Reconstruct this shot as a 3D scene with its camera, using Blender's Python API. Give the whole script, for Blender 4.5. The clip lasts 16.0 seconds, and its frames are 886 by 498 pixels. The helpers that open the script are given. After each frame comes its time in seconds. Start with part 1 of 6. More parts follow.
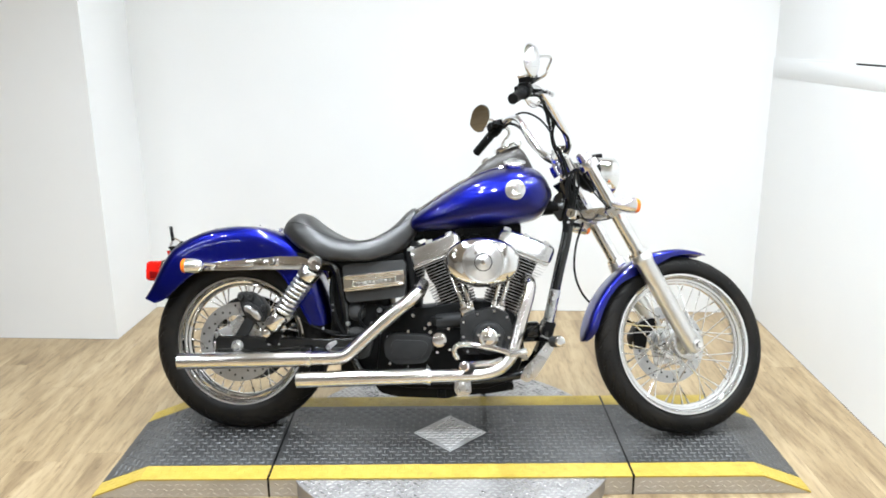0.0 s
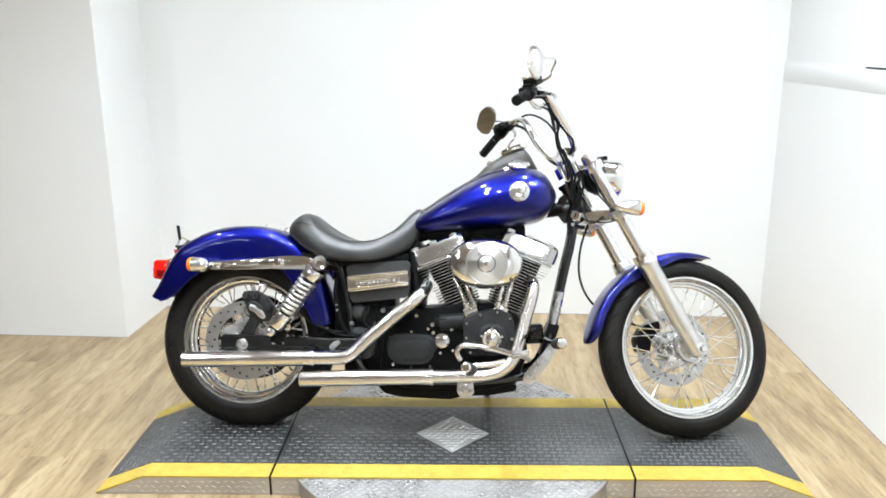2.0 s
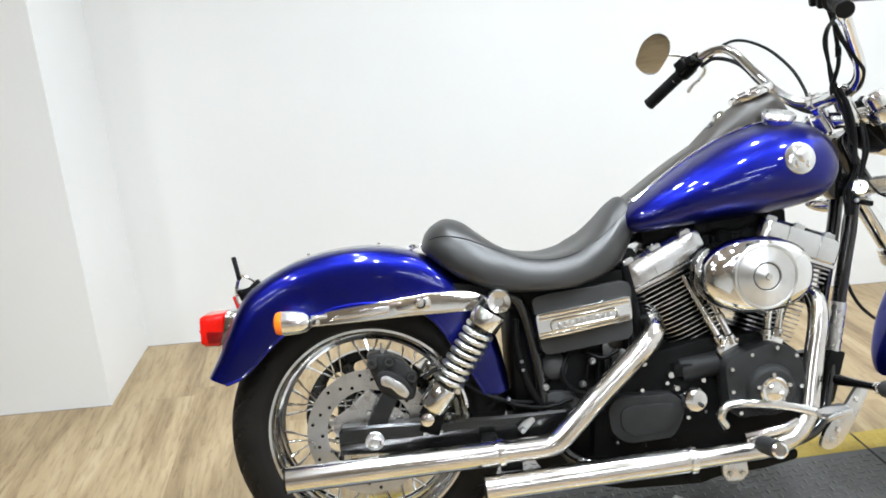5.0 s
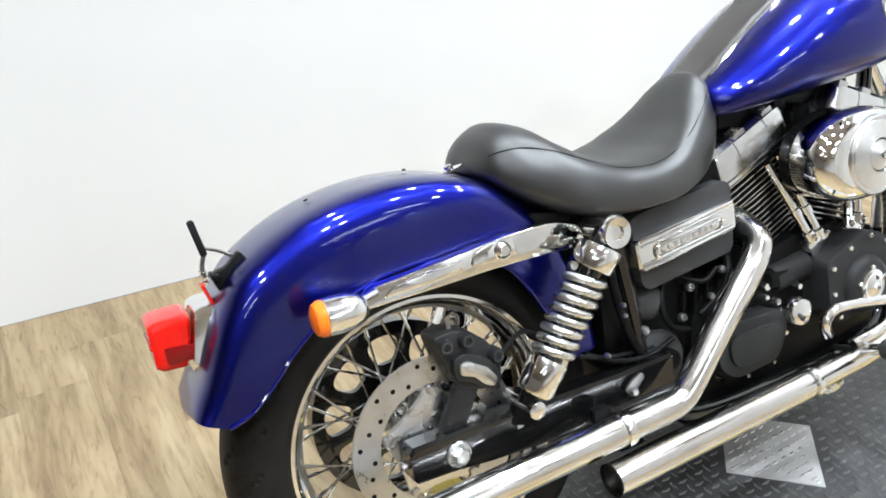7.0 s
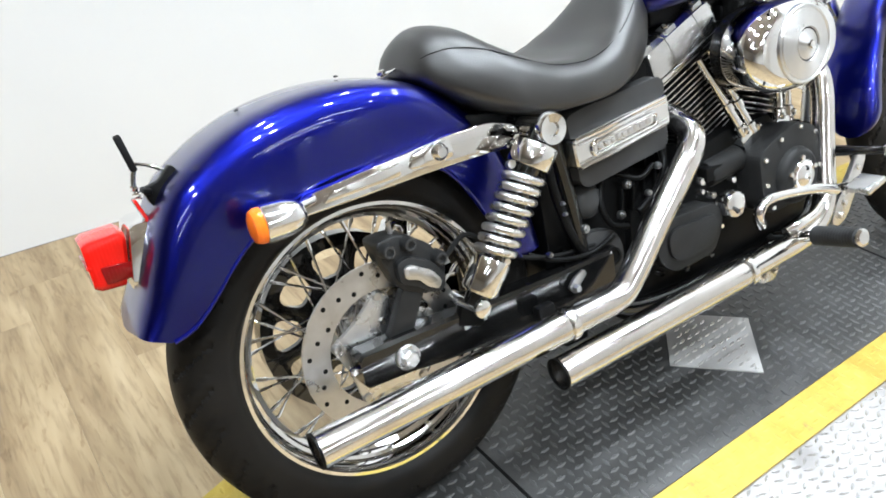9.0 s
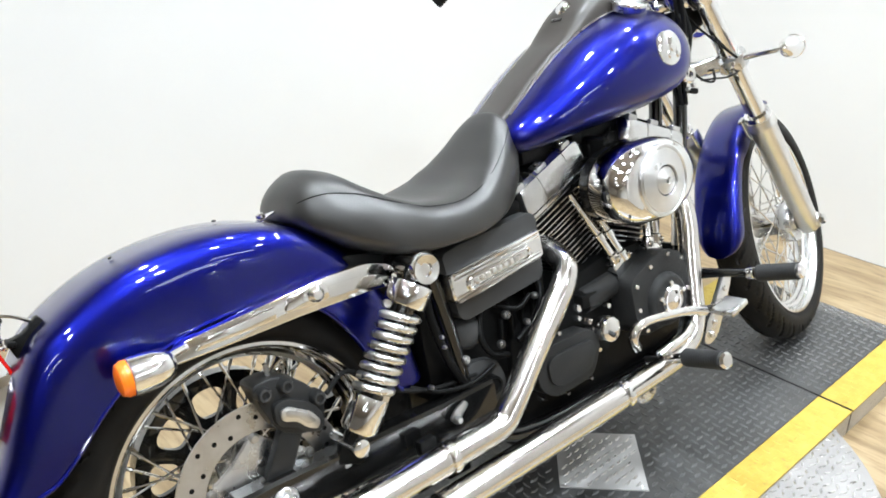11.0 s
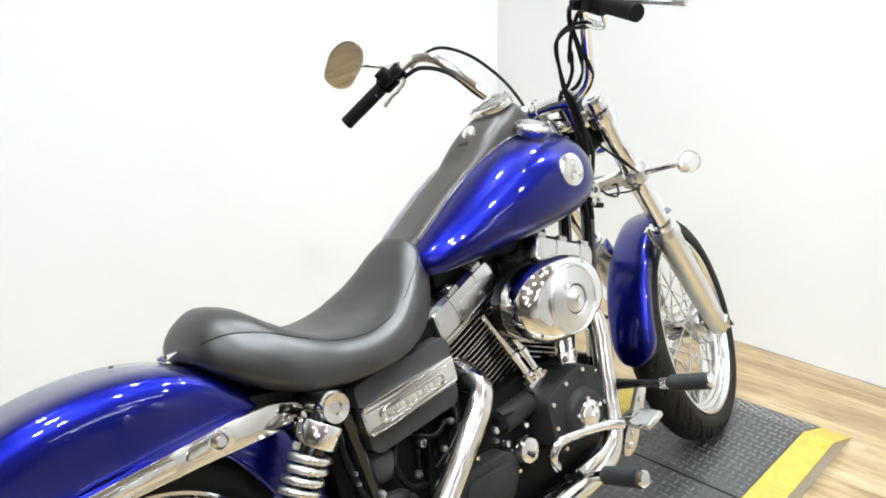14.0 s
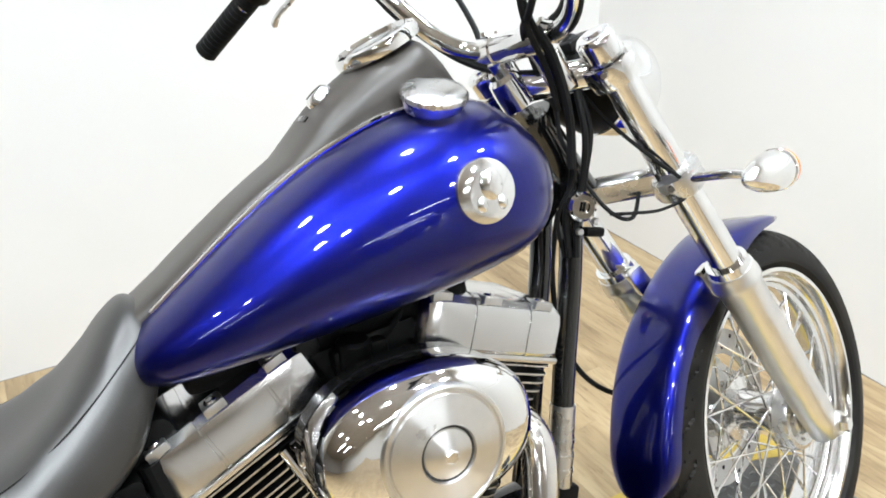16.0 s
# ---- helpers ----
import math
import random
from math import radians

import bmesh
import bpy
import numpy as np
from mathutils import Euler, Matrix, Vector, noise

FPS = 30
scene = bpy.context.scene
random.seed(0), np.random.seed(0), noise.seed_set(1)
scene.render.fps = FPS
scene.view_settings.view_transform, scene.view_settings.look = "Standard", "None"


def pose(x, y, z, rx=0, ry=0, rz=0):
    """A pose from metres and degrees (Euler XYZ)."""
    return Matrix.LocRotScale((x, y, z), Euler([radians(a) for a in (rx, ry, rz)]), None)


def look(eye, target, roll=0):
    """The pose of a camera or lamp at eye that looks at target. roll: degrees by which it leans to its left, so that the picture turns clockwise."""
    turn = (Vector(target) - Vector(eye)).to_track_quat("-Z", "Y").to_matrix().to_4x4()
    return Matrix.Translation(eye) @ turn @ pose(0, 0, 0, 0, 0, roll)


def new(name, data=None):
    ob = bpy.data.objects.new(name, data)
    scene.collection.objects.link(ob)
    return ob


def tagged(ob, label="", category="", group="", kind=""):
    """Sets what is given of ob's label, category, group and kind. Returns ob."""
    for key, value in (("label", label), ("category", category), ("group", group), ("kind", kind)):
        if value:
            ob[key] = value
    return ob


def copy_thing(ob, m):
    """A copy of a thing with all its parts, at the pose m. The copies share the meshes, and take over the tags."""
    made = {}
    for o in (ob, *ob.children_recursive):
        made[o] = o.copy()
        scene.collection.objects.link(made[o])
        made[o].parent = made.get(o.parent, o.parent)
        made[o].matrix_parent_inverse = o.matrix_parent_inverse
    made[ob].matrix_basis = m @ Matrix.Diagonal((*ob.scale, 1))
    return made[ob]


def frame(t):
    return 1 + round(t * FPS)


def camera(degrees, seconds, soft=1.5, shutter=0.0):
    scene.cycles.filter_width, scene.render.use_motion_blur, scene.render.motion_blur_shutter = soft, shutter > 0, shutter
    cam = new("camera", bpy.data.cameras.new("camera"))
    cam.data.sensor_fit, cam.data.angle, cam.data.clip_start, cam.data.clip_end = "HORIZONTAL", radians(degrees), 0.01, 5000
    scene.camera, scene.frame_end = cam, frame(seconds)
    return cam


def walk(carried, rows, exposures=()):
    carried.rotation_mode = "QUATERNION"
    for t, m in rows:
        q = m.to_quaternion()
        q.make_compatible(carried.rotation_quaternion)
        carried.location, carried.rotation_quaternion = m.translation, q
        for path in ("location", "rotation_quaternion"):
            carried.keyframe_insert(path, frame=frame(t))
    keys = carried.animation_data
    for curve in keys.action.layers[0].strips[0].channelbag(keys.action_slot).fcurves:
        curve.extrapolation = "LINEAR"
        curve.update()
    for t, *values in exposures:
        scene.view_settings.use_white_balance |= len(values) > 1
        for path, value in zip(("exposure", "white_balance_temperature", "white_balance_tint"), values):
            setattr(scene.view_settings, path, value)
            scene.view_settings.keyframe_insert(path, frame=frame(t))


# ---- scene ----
cam = camera(58.2, 16.0, soft=1.8)
PATH = [
    (0, (-0.012, -0.05, 1.491), (-0.018, 1.882, 0.973), -0.5),
    (0.5, (-0.001, -0.056, 1.477), (-0.007, 1.876, 0.96), -0.6),
    (1, (-0.004, -0.049, 1.481), (-0.014, 1.88, 0.951), -0.7),
    (1.5, (0.007, -0.057, 1.479), (-0.023, 1.876, 0.966), -1.2),
    (2, (0.03, -0.059, 1.484), (-0.015, 1.874, 0.975), -0.3),
    (2.5, (0.026, -0.024, 1.458), (-0.027, 1.904, 0.932), 1.7),
    (3, (-0.089, 0.122, 1.447), (0.014, 2.054, 0.939), 0.6),
    (3.5, (-0.238, 0.328, 1.429), (-0.087, 2.231, 0.833), -1.0),
    (4, (-0.337, 0.614, 1.435), (-0.182, 2.532, 0.891), -1.5),
    (4.5, (-0.539, 0.857, 1.408), (-0.324, 2.748, 0.793), 0.4),
    (5, (-0.781, 1.065, 1.386), (-0.553, 2.948, 0.751), -3.4),
    (5.2, (-0.824, 1.148, 1.345), (-0.569, 3.014, 0.672), -2.2),
    (7.3, (-1.283, 1.856, 1.258), (-0.38, 3.327, 0.247), -1.5),
    (7.5, (-1.28, 1.859, 1.234), (-0.402, 3.291, 0.148), -1.1),
    (8, (-1.307, 1.821, 1.189), (-0.486, 3.224, 0.024), -1.7),
    (8.5, (-1.304, 1.806, 1.214), (-0.427, 3.23, 0.118), -1.2),
    (8.7, (-1.289, 1.8, 1.222), (-0.379, 3.218, 0.145), -2.2),
    (10.8, (-1.218, 1.741, 1.291), (-0.097, 3.124, 0.379), -2.8),
    (11, (-1.204, 1.744, 1.305), (-0.032, 3.12, 0.448), -1.3),
    (11.5, (-1.174, 1.76, 1.312), (0.095, 3.065, 0.484), 1.1),
    (12, (-1.166, 1.76, 1.329), (0.125, 3.066, 0.538), 0.8),
    (12.5, (-1.174, 1.76, 1.328), (0.112, 3.078, 0.547), 0.6),
    (13, (-1.167, 1.754, 1.346), (0.16, 3.056, 0.606), 0.6),
    (13.5, (-1.167, 1.745, 1.367), (0.194, 3.05, 0.697), 1.2),
    (14, (-1.152, 1.745, 1.374), (0.205, 3.057, 0.712), -1.1),
    (14.5, (-0.993, 1.754, 1.369), (0.248, 3.128, 0.611), -3.4),
    (15, (-0.72, 1.767, 1.377), (0.452, 3.23, 0.678), 1.2),
    (15.5, (-0.464, 1.892, 1.338), (0.64, 3.373, 0.571), 1.2),
    (16, (-0.212, 2.051, 1.309), (0.704, 3.567, 0.381), -1.4),
]
walk(cam, [(t, look(eye, target, roll)) for t, eye, target, roll in PATH], [(0, -0.13, 6130, 9), (2.5, -0.13, 6150, 9), (5, -0.24, 6150, 9), (8, -0.12, 6050, 9), (12, -0.18, 6250, 9), (16, -0.17, 6280, 9.5)])
BIKE_AT = (-0.765, 2.70, 0.071, -15.0, 0.0, -3.2)
STEER_DEG, BAR_DEG = 17.0, 14.5
BAR_SHIFT = (0.0, 2.735, 0.072, -14.0, 0.0, -4.5)
# The four spots at y -3.3 to -3.9 are added to brighten the opposite wall.
SPOTS = [(-2.2, 0.9), (-0.95, 1.45), (-0.65, 1.05), (0.95, 0.6), (-2.3, 2.2), (-0.8, 2.3), (0.03, 1.85), (0.85, 2.15), (1.35, 2.15), (-0.87, 3.4), (0.4, 3.3), (1.4, 3.1), (-2.6, -3.3), (-1.2, -3.6), (0.2, -3.9), (1.2, -3.3), (-4.2, -5.6), (-2.6, -5.6), (-1.2, -5.6), (0.2, -5.6), (1.2, -5.6)]
STRIPS = [(0.7, -0.7, 0.8), (0.2, -2.1, 1.4), (0.4, -2.9, 1.0), (-3.4, 0.2, 1.5), (-3.4, -1.8, 1.5)]

# ---- world and light ----
world = bpy.data.worlds.new("world")
scene.world = world
world.use_nodes = True
world.node_tree.nodes["Background"].inputs[0].default_value = (0.9, 0.95, 1.0, 1)
world.node_tree.nodes["Background"].inputs[1].default_value = 0.25
CEIL = 3.1
SPOT_W, STRIP_W, SPOT_SPREAD = 19.0, 22.0, 125


# ---- materials ----
def nodes_of(name):
    m = bpy.data.materials.new(name)
    m.use_nodes = True
    nt = m.node_tree
    return m, nt, nt.nodes["Principled BSDF"]


def noise_node(nt, scale, detail=4.0, coord="Object", stretch=(1, 1, 1), rough=0.55):
    tc = nt.nodes.new("ShaderNodeTexCoord")
    mp = nt.nodes.new("ShaderNodeMapping")
    mp.inputs["Scale"].default_value = stretch
    n = nt.nodes.new("ShaderNodeTexNoise")
    n.inputs["Scale"].default_value = scale
    n.inputs["Detail"].default_value = detail
    n.inputs["Roughness"].default_value = rough
    nt.links.new(tc.outputs[coord], mp.inputs[0])
    nt.links.new(mp.outputs[0], n.inputs["Vector"])
    return n


def ramp(nt, fac, stops):
    r = nt.nodes.new("ShaderNodeValToRGB")
    e = r.color_ramp.elements
    while len(e) < len(stops):
        e.new(0.5)
    for el, (p, c) in zip(e, stops):
        el.position = p
        el.color = (*c, 1) if len(c) == 3 else c
    nt.links.new(fac, r.inputs[0])
    return r


def bump(nt, height, strength, dist, bs):
    b = nt.nodes.new("ShaderNodeBump")
    b.inputs["Strength"].default_value = strength
    b.inputs["Distance"].default_value = dist
    nt.links.new(height, b.inputs["Height"])
    nt.links.new(b.outputs[0], bs.inputs["Normal"])
    return b


def grey(v):
    return (v, v, v)


def surface(name, c1, c2, rough=(0.4, 0.5), metal=0.0, scale=8.0, fine=120.0, bump_s=0.0, bump_d=0.001, coat=0.0, spec=0.5):
    """Two colours mixed by broad noise, roughness varied by finer noise, fine relief."""
    m, nt, bs = nodes_of(name)
    n1 = noise_node(nt, scale)
    n2 = noise_node(nt, fine, 3)
    r = ramp(nt, n1.outputs["Fac"], [(0.3, c1), (0.7, c2)])
    nt.links.new(r.outputs[0], bs.inputs["Base Color"])
    mr = nt.nodes.new("ShaderNodeMapRange")
    mr.inputs["From Min"].default_value, mr.inputs["From Max"].default_value = 0.3, 0.7
    mr.inputs["To Min"].default_value, mr.inputs["To Max"].default_value = rough
    nt.links.new(n1.outputs["Fac"], mr.inputs[0])
    nt.links.new(mr.outputs[0], bs.inputs["Roughness"])
    bs.inputs["Metallic"].default_value = metal
    bs.inputs["Specular IOR Level"].default_value = spec
    bs.inputs["Coat Weight"].default_value = coat
    bs.inputs["Coat Roughness"].default_value = 0.04
    if bump_s:
        bump(nt, n2.outputs["Fac"], bump_s, bump_d, bs)
    return m


M = {}
M["chrome"] = surface("chrome", grey(0.80), grey(0.88), (0.03, 0.07), 1.0, 14, 300)
M["pipe_chrome"] = surface("pipe_chrome", (0.68, 0.655, 0.63), (0.78, 0.76, 0.74), (0.11, 0.19), 1.0, 11, 300, 0.02, 0.0004)
M["satin_alu"] = surface("satin_alu", grey(0.62), grey(0.74), (0.22, 0.34), 1.0, 22, 500, 0.06, 0.0005)
M["polished_alu"] = surface("polished_alu", grey(0.76), grey(0.84), (0.10, 0.18), 1.0, 20, 400, 0.03, 0.0004)
M["fork_alu"] = surface("fork_alu", (0.72, 0.715, 0.70), (0.80, 0.795, 0.78), (0.27, 0.36), 1.0, 20, 400, 0.03, 0.0005)
M["fin_edge"] = surface("fin_edge", grey(0.48), grey(0.68), (0.24, 0.38), 1.0, 40, 500)
M["rocker_alu"] = surface("rocker_alu", grey(0.60), grey(0.72), (0.13, 0.23), 1.0, 18, 420, 0.04, 0.0005)
M["steel"] = surface("brushed_steel", grey(0.48), grey(0.60), (0.26, 0.40), 1.0, 30, 600, 0.08, 0.0004)
M["gloss_black"] = surface("gloss_black", grey(0.003), grey(0.006), (0.08, 0.15), 0.0, 10, 200, 0, 0, 0.7, spec=0.35)
M["black"] = surface("satin_black", grey(0.0025), grey(0.006), (0.35, 0.5), 0.0, 12, 300, 0.15, 0.0006, spec=0.10)
M["wrinkle"] = surface("wrinkle_black", grey(0.015), grey(0.026), (0.38, 0.5), 0.0, 10, 900, 0.35, 0.0008, spec=0.16)
M["box_black"] = surface("box_black", grey(0.028), grey(0.042), (0.40, 0.50), 0.0, 9, 700, 0.15, 0.0005, spec=0.22)
M["cast_black"] = surface("cast_black", grey(0.010), grey(0.020), (0.34, 0.46), 0.0, 14, 500, 0.2, 0.0006, spec=0.3)
M["rubber"] = surface("rubber", grey(0.005), grey(0.010), (0.5, 0.65), 0.0, 14, 300, 0.2, 0.0006, spec=0.13)
M["peg_rubber"] = surface("peg_rubber", grey(0.014), grey(0.024), (0.5, 0.65), 0.0, 30, 500, 0.3, 0.0006, spec=0.3)
M["console"] = surface("console_vinyl", (0.030, 0.026, 0.023), (0.044, 0.038, 0.033), (0.32, 0.42), 0.0, 8, 800, 0.15, 0.0005)
M["dark_metal"] = surface("dark_cast_metal", grey(0.02), grey(0.045), (0.45, 0.6), 0.3, 24, 400, 0.3, 0.001)
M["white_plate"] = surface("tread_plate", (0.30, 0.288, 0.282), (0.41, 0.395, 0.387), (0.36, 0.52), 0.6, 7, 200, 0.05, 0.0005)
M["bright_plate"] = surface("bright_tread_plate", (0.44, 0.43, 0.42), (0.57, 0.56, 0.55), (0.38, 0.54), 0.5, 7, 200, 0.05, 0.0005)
M["plate_lug"] = surface("polished_lug", (0.52, 0.51, 0.50), (0.64, 0.63, 0.62), (0.22, 0.34), 0.9, 7, 200, 0.05, 0.0005)
M["side_plate"] = surface("worn_tread_plate", (0.42, 0.40, 0.37), (0.55, 0.53, 0.50), (0.38, 0.55), 0.6, 6, 200, 0.05, 0.0005)
M["spun_alu"] = surface("spun_aluminium", grey(0.70), grey(0.80), (0.27, 0.33), 1.0, 24, 500, 0.03, 0.0004)
nt = M["spun_alu"].node_tree
tg = nt.nodes.new("ShaderNodeTangent")
tg.direction_type, tg.axis = "RADIAL", "Y"
nt.links.new(tg.outputs[0], nt.nodes["Principled BSDF"].inputs["Tangent"])
nt.nodes["Principled BSDF"].inputs["Anisotropic"].default_value = 0.9
nt.nodes["Principled BSDF"].inputs["Anisotropic Rotation"].default_value = 0.25
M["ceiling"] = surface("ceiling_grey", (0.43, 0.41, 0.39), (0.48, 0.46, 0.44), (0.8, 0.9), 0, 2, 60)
M["far_wall"] = surface("far_wall", (0.50, 0.485, 0.465), (0.58, 0.565, 0.545), (0.7, 0.85), 0, 1.5, 60)


def paint_blue():
    m, nt, bs = nodes_of("candy_blue_paint")
    flake = noise_node(nt, 2600, 1)
    broad = noise_node(nt, 6, 3)
    r = ramp(nt, flake.outputs["Fac"], [(0.35, (0.0017, 0.0032, 0.082)), (0.62, (0.0072, 0.0112, 0.235))])
    nt.links.new(r.outputs[0], bs.inputs["Base Color"])
    bs.inputs["Metallic"].default_value = 1.0
    mr = nt.nodes.new("ShaderNodeMapRange")
    mr.inputs["To Min"].default_value, mr.inputs["To Max"].default_value = 0.31, 0.36
    nt.links.new(broad.outputs["Fac"], mr.inputs[0])
    nt.links.new(mr.outputs[0], bs.inputs["Roughness"])
    bs.inputs["Coat Weight"].default_value = 1.0
    bs.inputs["Coat Roughness"].default_value = 0.02
    bs.inputs["Coat IOR"].default_value = 1.42
    return m


M["blue"] = paint_blue()


def leather():
    m, nt, bs = nodes_of("black_seat_leather")
    v = nt.nodes.new("ShaderNodeTexVoronoi")
    v.inputs["Scale"].default_value = 420
    tc = nt.nodes.new("ShaderNodeTexCoord")
    nt.links.new(tc.outputs["Object"], v.inputs["Vector"])
    n = noise_node(nt, 7, 4)
    r = ramp(nt, n.outputs["Fac"], [(0.3, (0.007, 0.0066, 0.0062)), (0.7, (0.013, 0.0122, 0.0114))])
    nt.links.new(r.outputs[0], bs.inputs["Base Color"])
    mr = nt.nodes.new("ShaderNodeMapRange")
    mr.inputs["To Min"].default_value, mr.inputs["To Max"].default_value = 0.34, 0.43
    nt.links.new(n.outputs["Fac"], mr.inputs[0])
    nt.links.new(mr.outputs[0], bs.inputs["Roughness"])
    bs.inputs["Specular IOR Level"].default_value = 0.85
    bump(nt, v.outputs["Distance"], 0.12, 0.0006, bs)
    return m


M["leather"] = leather()


M["tyre_rear"] = M["tyre_front"] = surface("tyre_rubber", grey(0.006), (0.016, 0.0138, 0.0115), (0.45, 0.62), 0, 9, 260, 0.15, 0.0008, spec=0.14)


def lens(name, col, rough=0.08):
    m, nt, bs = nodes_of(name)
    w = nt.nodes.new("ShaderNodeTexWave")
    w.inputs["Scale"].default_value = 60
    tc = nt.nodes.new("ShaderNodeTexCoord")
    nt.links.new(tc.outputs["Object"], w.inputs["Vector"])
    n = noise_node(nt, 25, 2)
    r = ramp(nt, n.outputs["Fac"], [(0.3, col), (0.7, tuple(min(1, c * 1.35) for c in col))])
    nt.links.new(r.outputs[0], bs.inputs["Base Color"])
    bs.inputs["Roughness"].default_value = rough
    bs.inputs["Coat Weight"].default_value = 0.25
    bs.inputs["Specular IOR Level"].default_value = 0.3
    bump(nt, w.outputs["Fac"], 0.15, 0.001, bs)
    return m


M["red_lens"] = lens("red_lens", (0.50, 0.008, 0.004), 0.10)
M["red_dark"] = lens("red_lens_deep", (0.16, 0.004, 0.004))
M["amber"] = lens("amber_lens", (0.85, 0.16, 0.01))


def glass(name, rough=0.02):
    m, nt, bs = nodes_of(name)
    bs.inputs["Transmission Weight"].default_value = 1.0
    bs.inputs["Roughness"].default_value = rough
    bs.inputs["IOR"].default_value = 1.45
    return m


M["glass"] = glass("clear_glass")
mm, nt, bs = nodes_of("mirror_glass")
bs.inputs["Base Color"].default_value = (0.82, 0.82, 0.80, 1)
bs.inputs["Metallic"].default_value = 1.0
bs.inputs["Roughness"].default_value = 0.02
M["mirror"] = mm


def wall_paint(name, c1, c2):
    m, nt, bs = nodes_of(name)
    a = noise_node(nt, 0.9, 4)
    b = noise_node(nt, 160, 3)
    r = ramp(nt, a.outputs["Fac"], [(0.25, c1), (0.75, c2)])
    nt.links.new(r.outputs[0], bs.inputs["Base Color"])
    bs.inputs["Roughness"].default_value = 0.62
    bump(nt, b.outputs["Fac"], 0.12, 0.0015, bs)
    return m


M["wall"] = wall_paint("white_wall_paint", (0.755, 0.757, 0.75), (0.80, 0.80, 0.792))
# colour of the shadow line painted where walls meet the floor
M["joint"] = surface("wall_foot_shade", (0.10, 0.085, 0.07), (0.30, 0.27, 0.24), (0.6, 0.8), 0, 9, 80)
M["base"] = surface("white_trim", grey(0.7), grey(0.78), (0.5, 0.6), 0, 3, 80)


def wood(name, rnd):
    m, nt, bs = nodes_of(name)
    tc = nt.nodes.new("ShaderNodeTexCoord")
    mp = nt.nodes.new("ShaderNodeMapping")
    mp.inputs["Scale"].default_value = (9, 1.1, 1)
    add = nt.nodes.new("ShaderNodeVectorMath")
    add.operation = "ADD"
    oi = nt.nodes.new("ShaderNodeObjectInfo")
    sc = nt.nodes.new("ShaderNodeVectorMath")
    sc.operation = "SCALE"
    cx = nt.nodes.new("ShaderNodeCombineXYZ")
    for i in range(3):
        nt.links.new(oi.outputs["Random"], cx.inputs[i])
    nt.links.new(cx.outputs[0], sc.inputs[0])
    sc.inputs["Scale"].default_value = 37.0 if rnd else 0.0
    nt.links.new(tc.outputs["Object"], add.inputs[0])
    nt.links.new(sc.outputs[0], add.inputs[1])
    nt.links.new(add.outputs[0], mp.inputs[0])

    def tex(scale, detail, dist=0.0):
        n = nt.nodes.new("ShaderNodeTexNoise")
        n.inputs["Scale"].default_value, n.inputs["Detail"].default_value = scale, detail
        n.inputs["Distortion"].default_value = dist
        nt.links.new(mp.outputs[0], n.inputs["Vector"])
        return n
    n1, n2, n3 = tex(1.25, 6, 1.1), tex(9, 6, 0.3), tex(0.7, 2)
    r1 = ramp(nt, n1.outputs["Fac"], [(0.26, (0.185, 0.126, 0.065)), (0.42, (0.275, 0.197, 0.106)), (0.55, (0.350, 0.260, 0.146)), (0.74, (0.425, 0.327, 0.196))])
    r2 = ramp(nt, n2.outputs["Fac"], [(0.30, (0.62, 0.58, 0.54)), (0.52, (1, 1, 1))])
    mix = nt.nodes.new("ShaderNodeMix")
    mix.data_type, mix.blend_type = "RGBA", "MULTIPLY"
    mix.inputs["Factor"].default_value = 0.78
    nt.links.new(r1.outputs[0], mix.inputs["A"])
    nt.links.new(r2.outputs[0], mix.inputs["B"])
    kn = nt.nodes.new("ShaderNodeTexNoise")
    kn.inputs["Scale"].default_value, kn.inputs["Detail"].default_value, kn.inputs["Distortion"].default_value = 4.2, 3, 1.6
    mk = nt.nodes.new("ShaderNodeMapping")
    mk.inputs["Scale"].default_value = (1, 2.2, 1)
    nt.links.new(mp.outputs[0], mk.inputs[0])
    nt.links.new(mk.outputs[0], kn.inputs["Vector"])
    rk = ramp(nt, kn.outputs["Fac"], [(0.61, (1, 1, 1)), (0.69, (0.66, 0.58, 0.50)), (0.78, (0.42, 0.33, 0.25))])
    mix2 = nt.nodes.new("ShaderNodeMix")
    mix2.data_type, mix2.blend_type = "RGBA", "MULTIPLY"
    mix2.inputs["Factor"].default_value = 0.48
    nt.links.new(mix.outputs["Result"], mix2.inputs["A"])
    nt.links.new(rk.outputs[0], mix2.inputs["B"])
    hs = nt.nodes.new("ShaderNodeHueSaturation")
    mr = nt.nodes.new("ShaderNodeMapRange")
    mr.inputs["To Min"].default_value, mr.inputs["To Max"].default_value = (0.95, 1.04) if rnd else (1, 1)
    nt.links.new(oi.outputs["Random"], mr.inputs[0])
    nt.links.new(mr.outputs[0], hs.inputs["Value"])
    nt.links.new(mix2.outputs["Result"], hs.inputs["Color"])
    nt.links.new(hs.outputs[0], bs.inputs["Base Color"])
    rr = nt.nodes.new("ShaderNodeMapRange")
    rr.inputs["To Min"].default_value, rr.inputs["To Max"].default_value = 0.34, 0.5
    nt.links.new(n3.outputs["Fac"], rr.inputs[0])
    nt.links.new(rr.outputs[0], bs.inputs["Roughness"])
    bump(nt, n2.outputs["Fac"], 0.12, 0.001, bs)
    return m


M["plank"] = wood("oak_vinyl_plank", True)
M["floor_under"] = wood("oak_vinyl_floor", False)


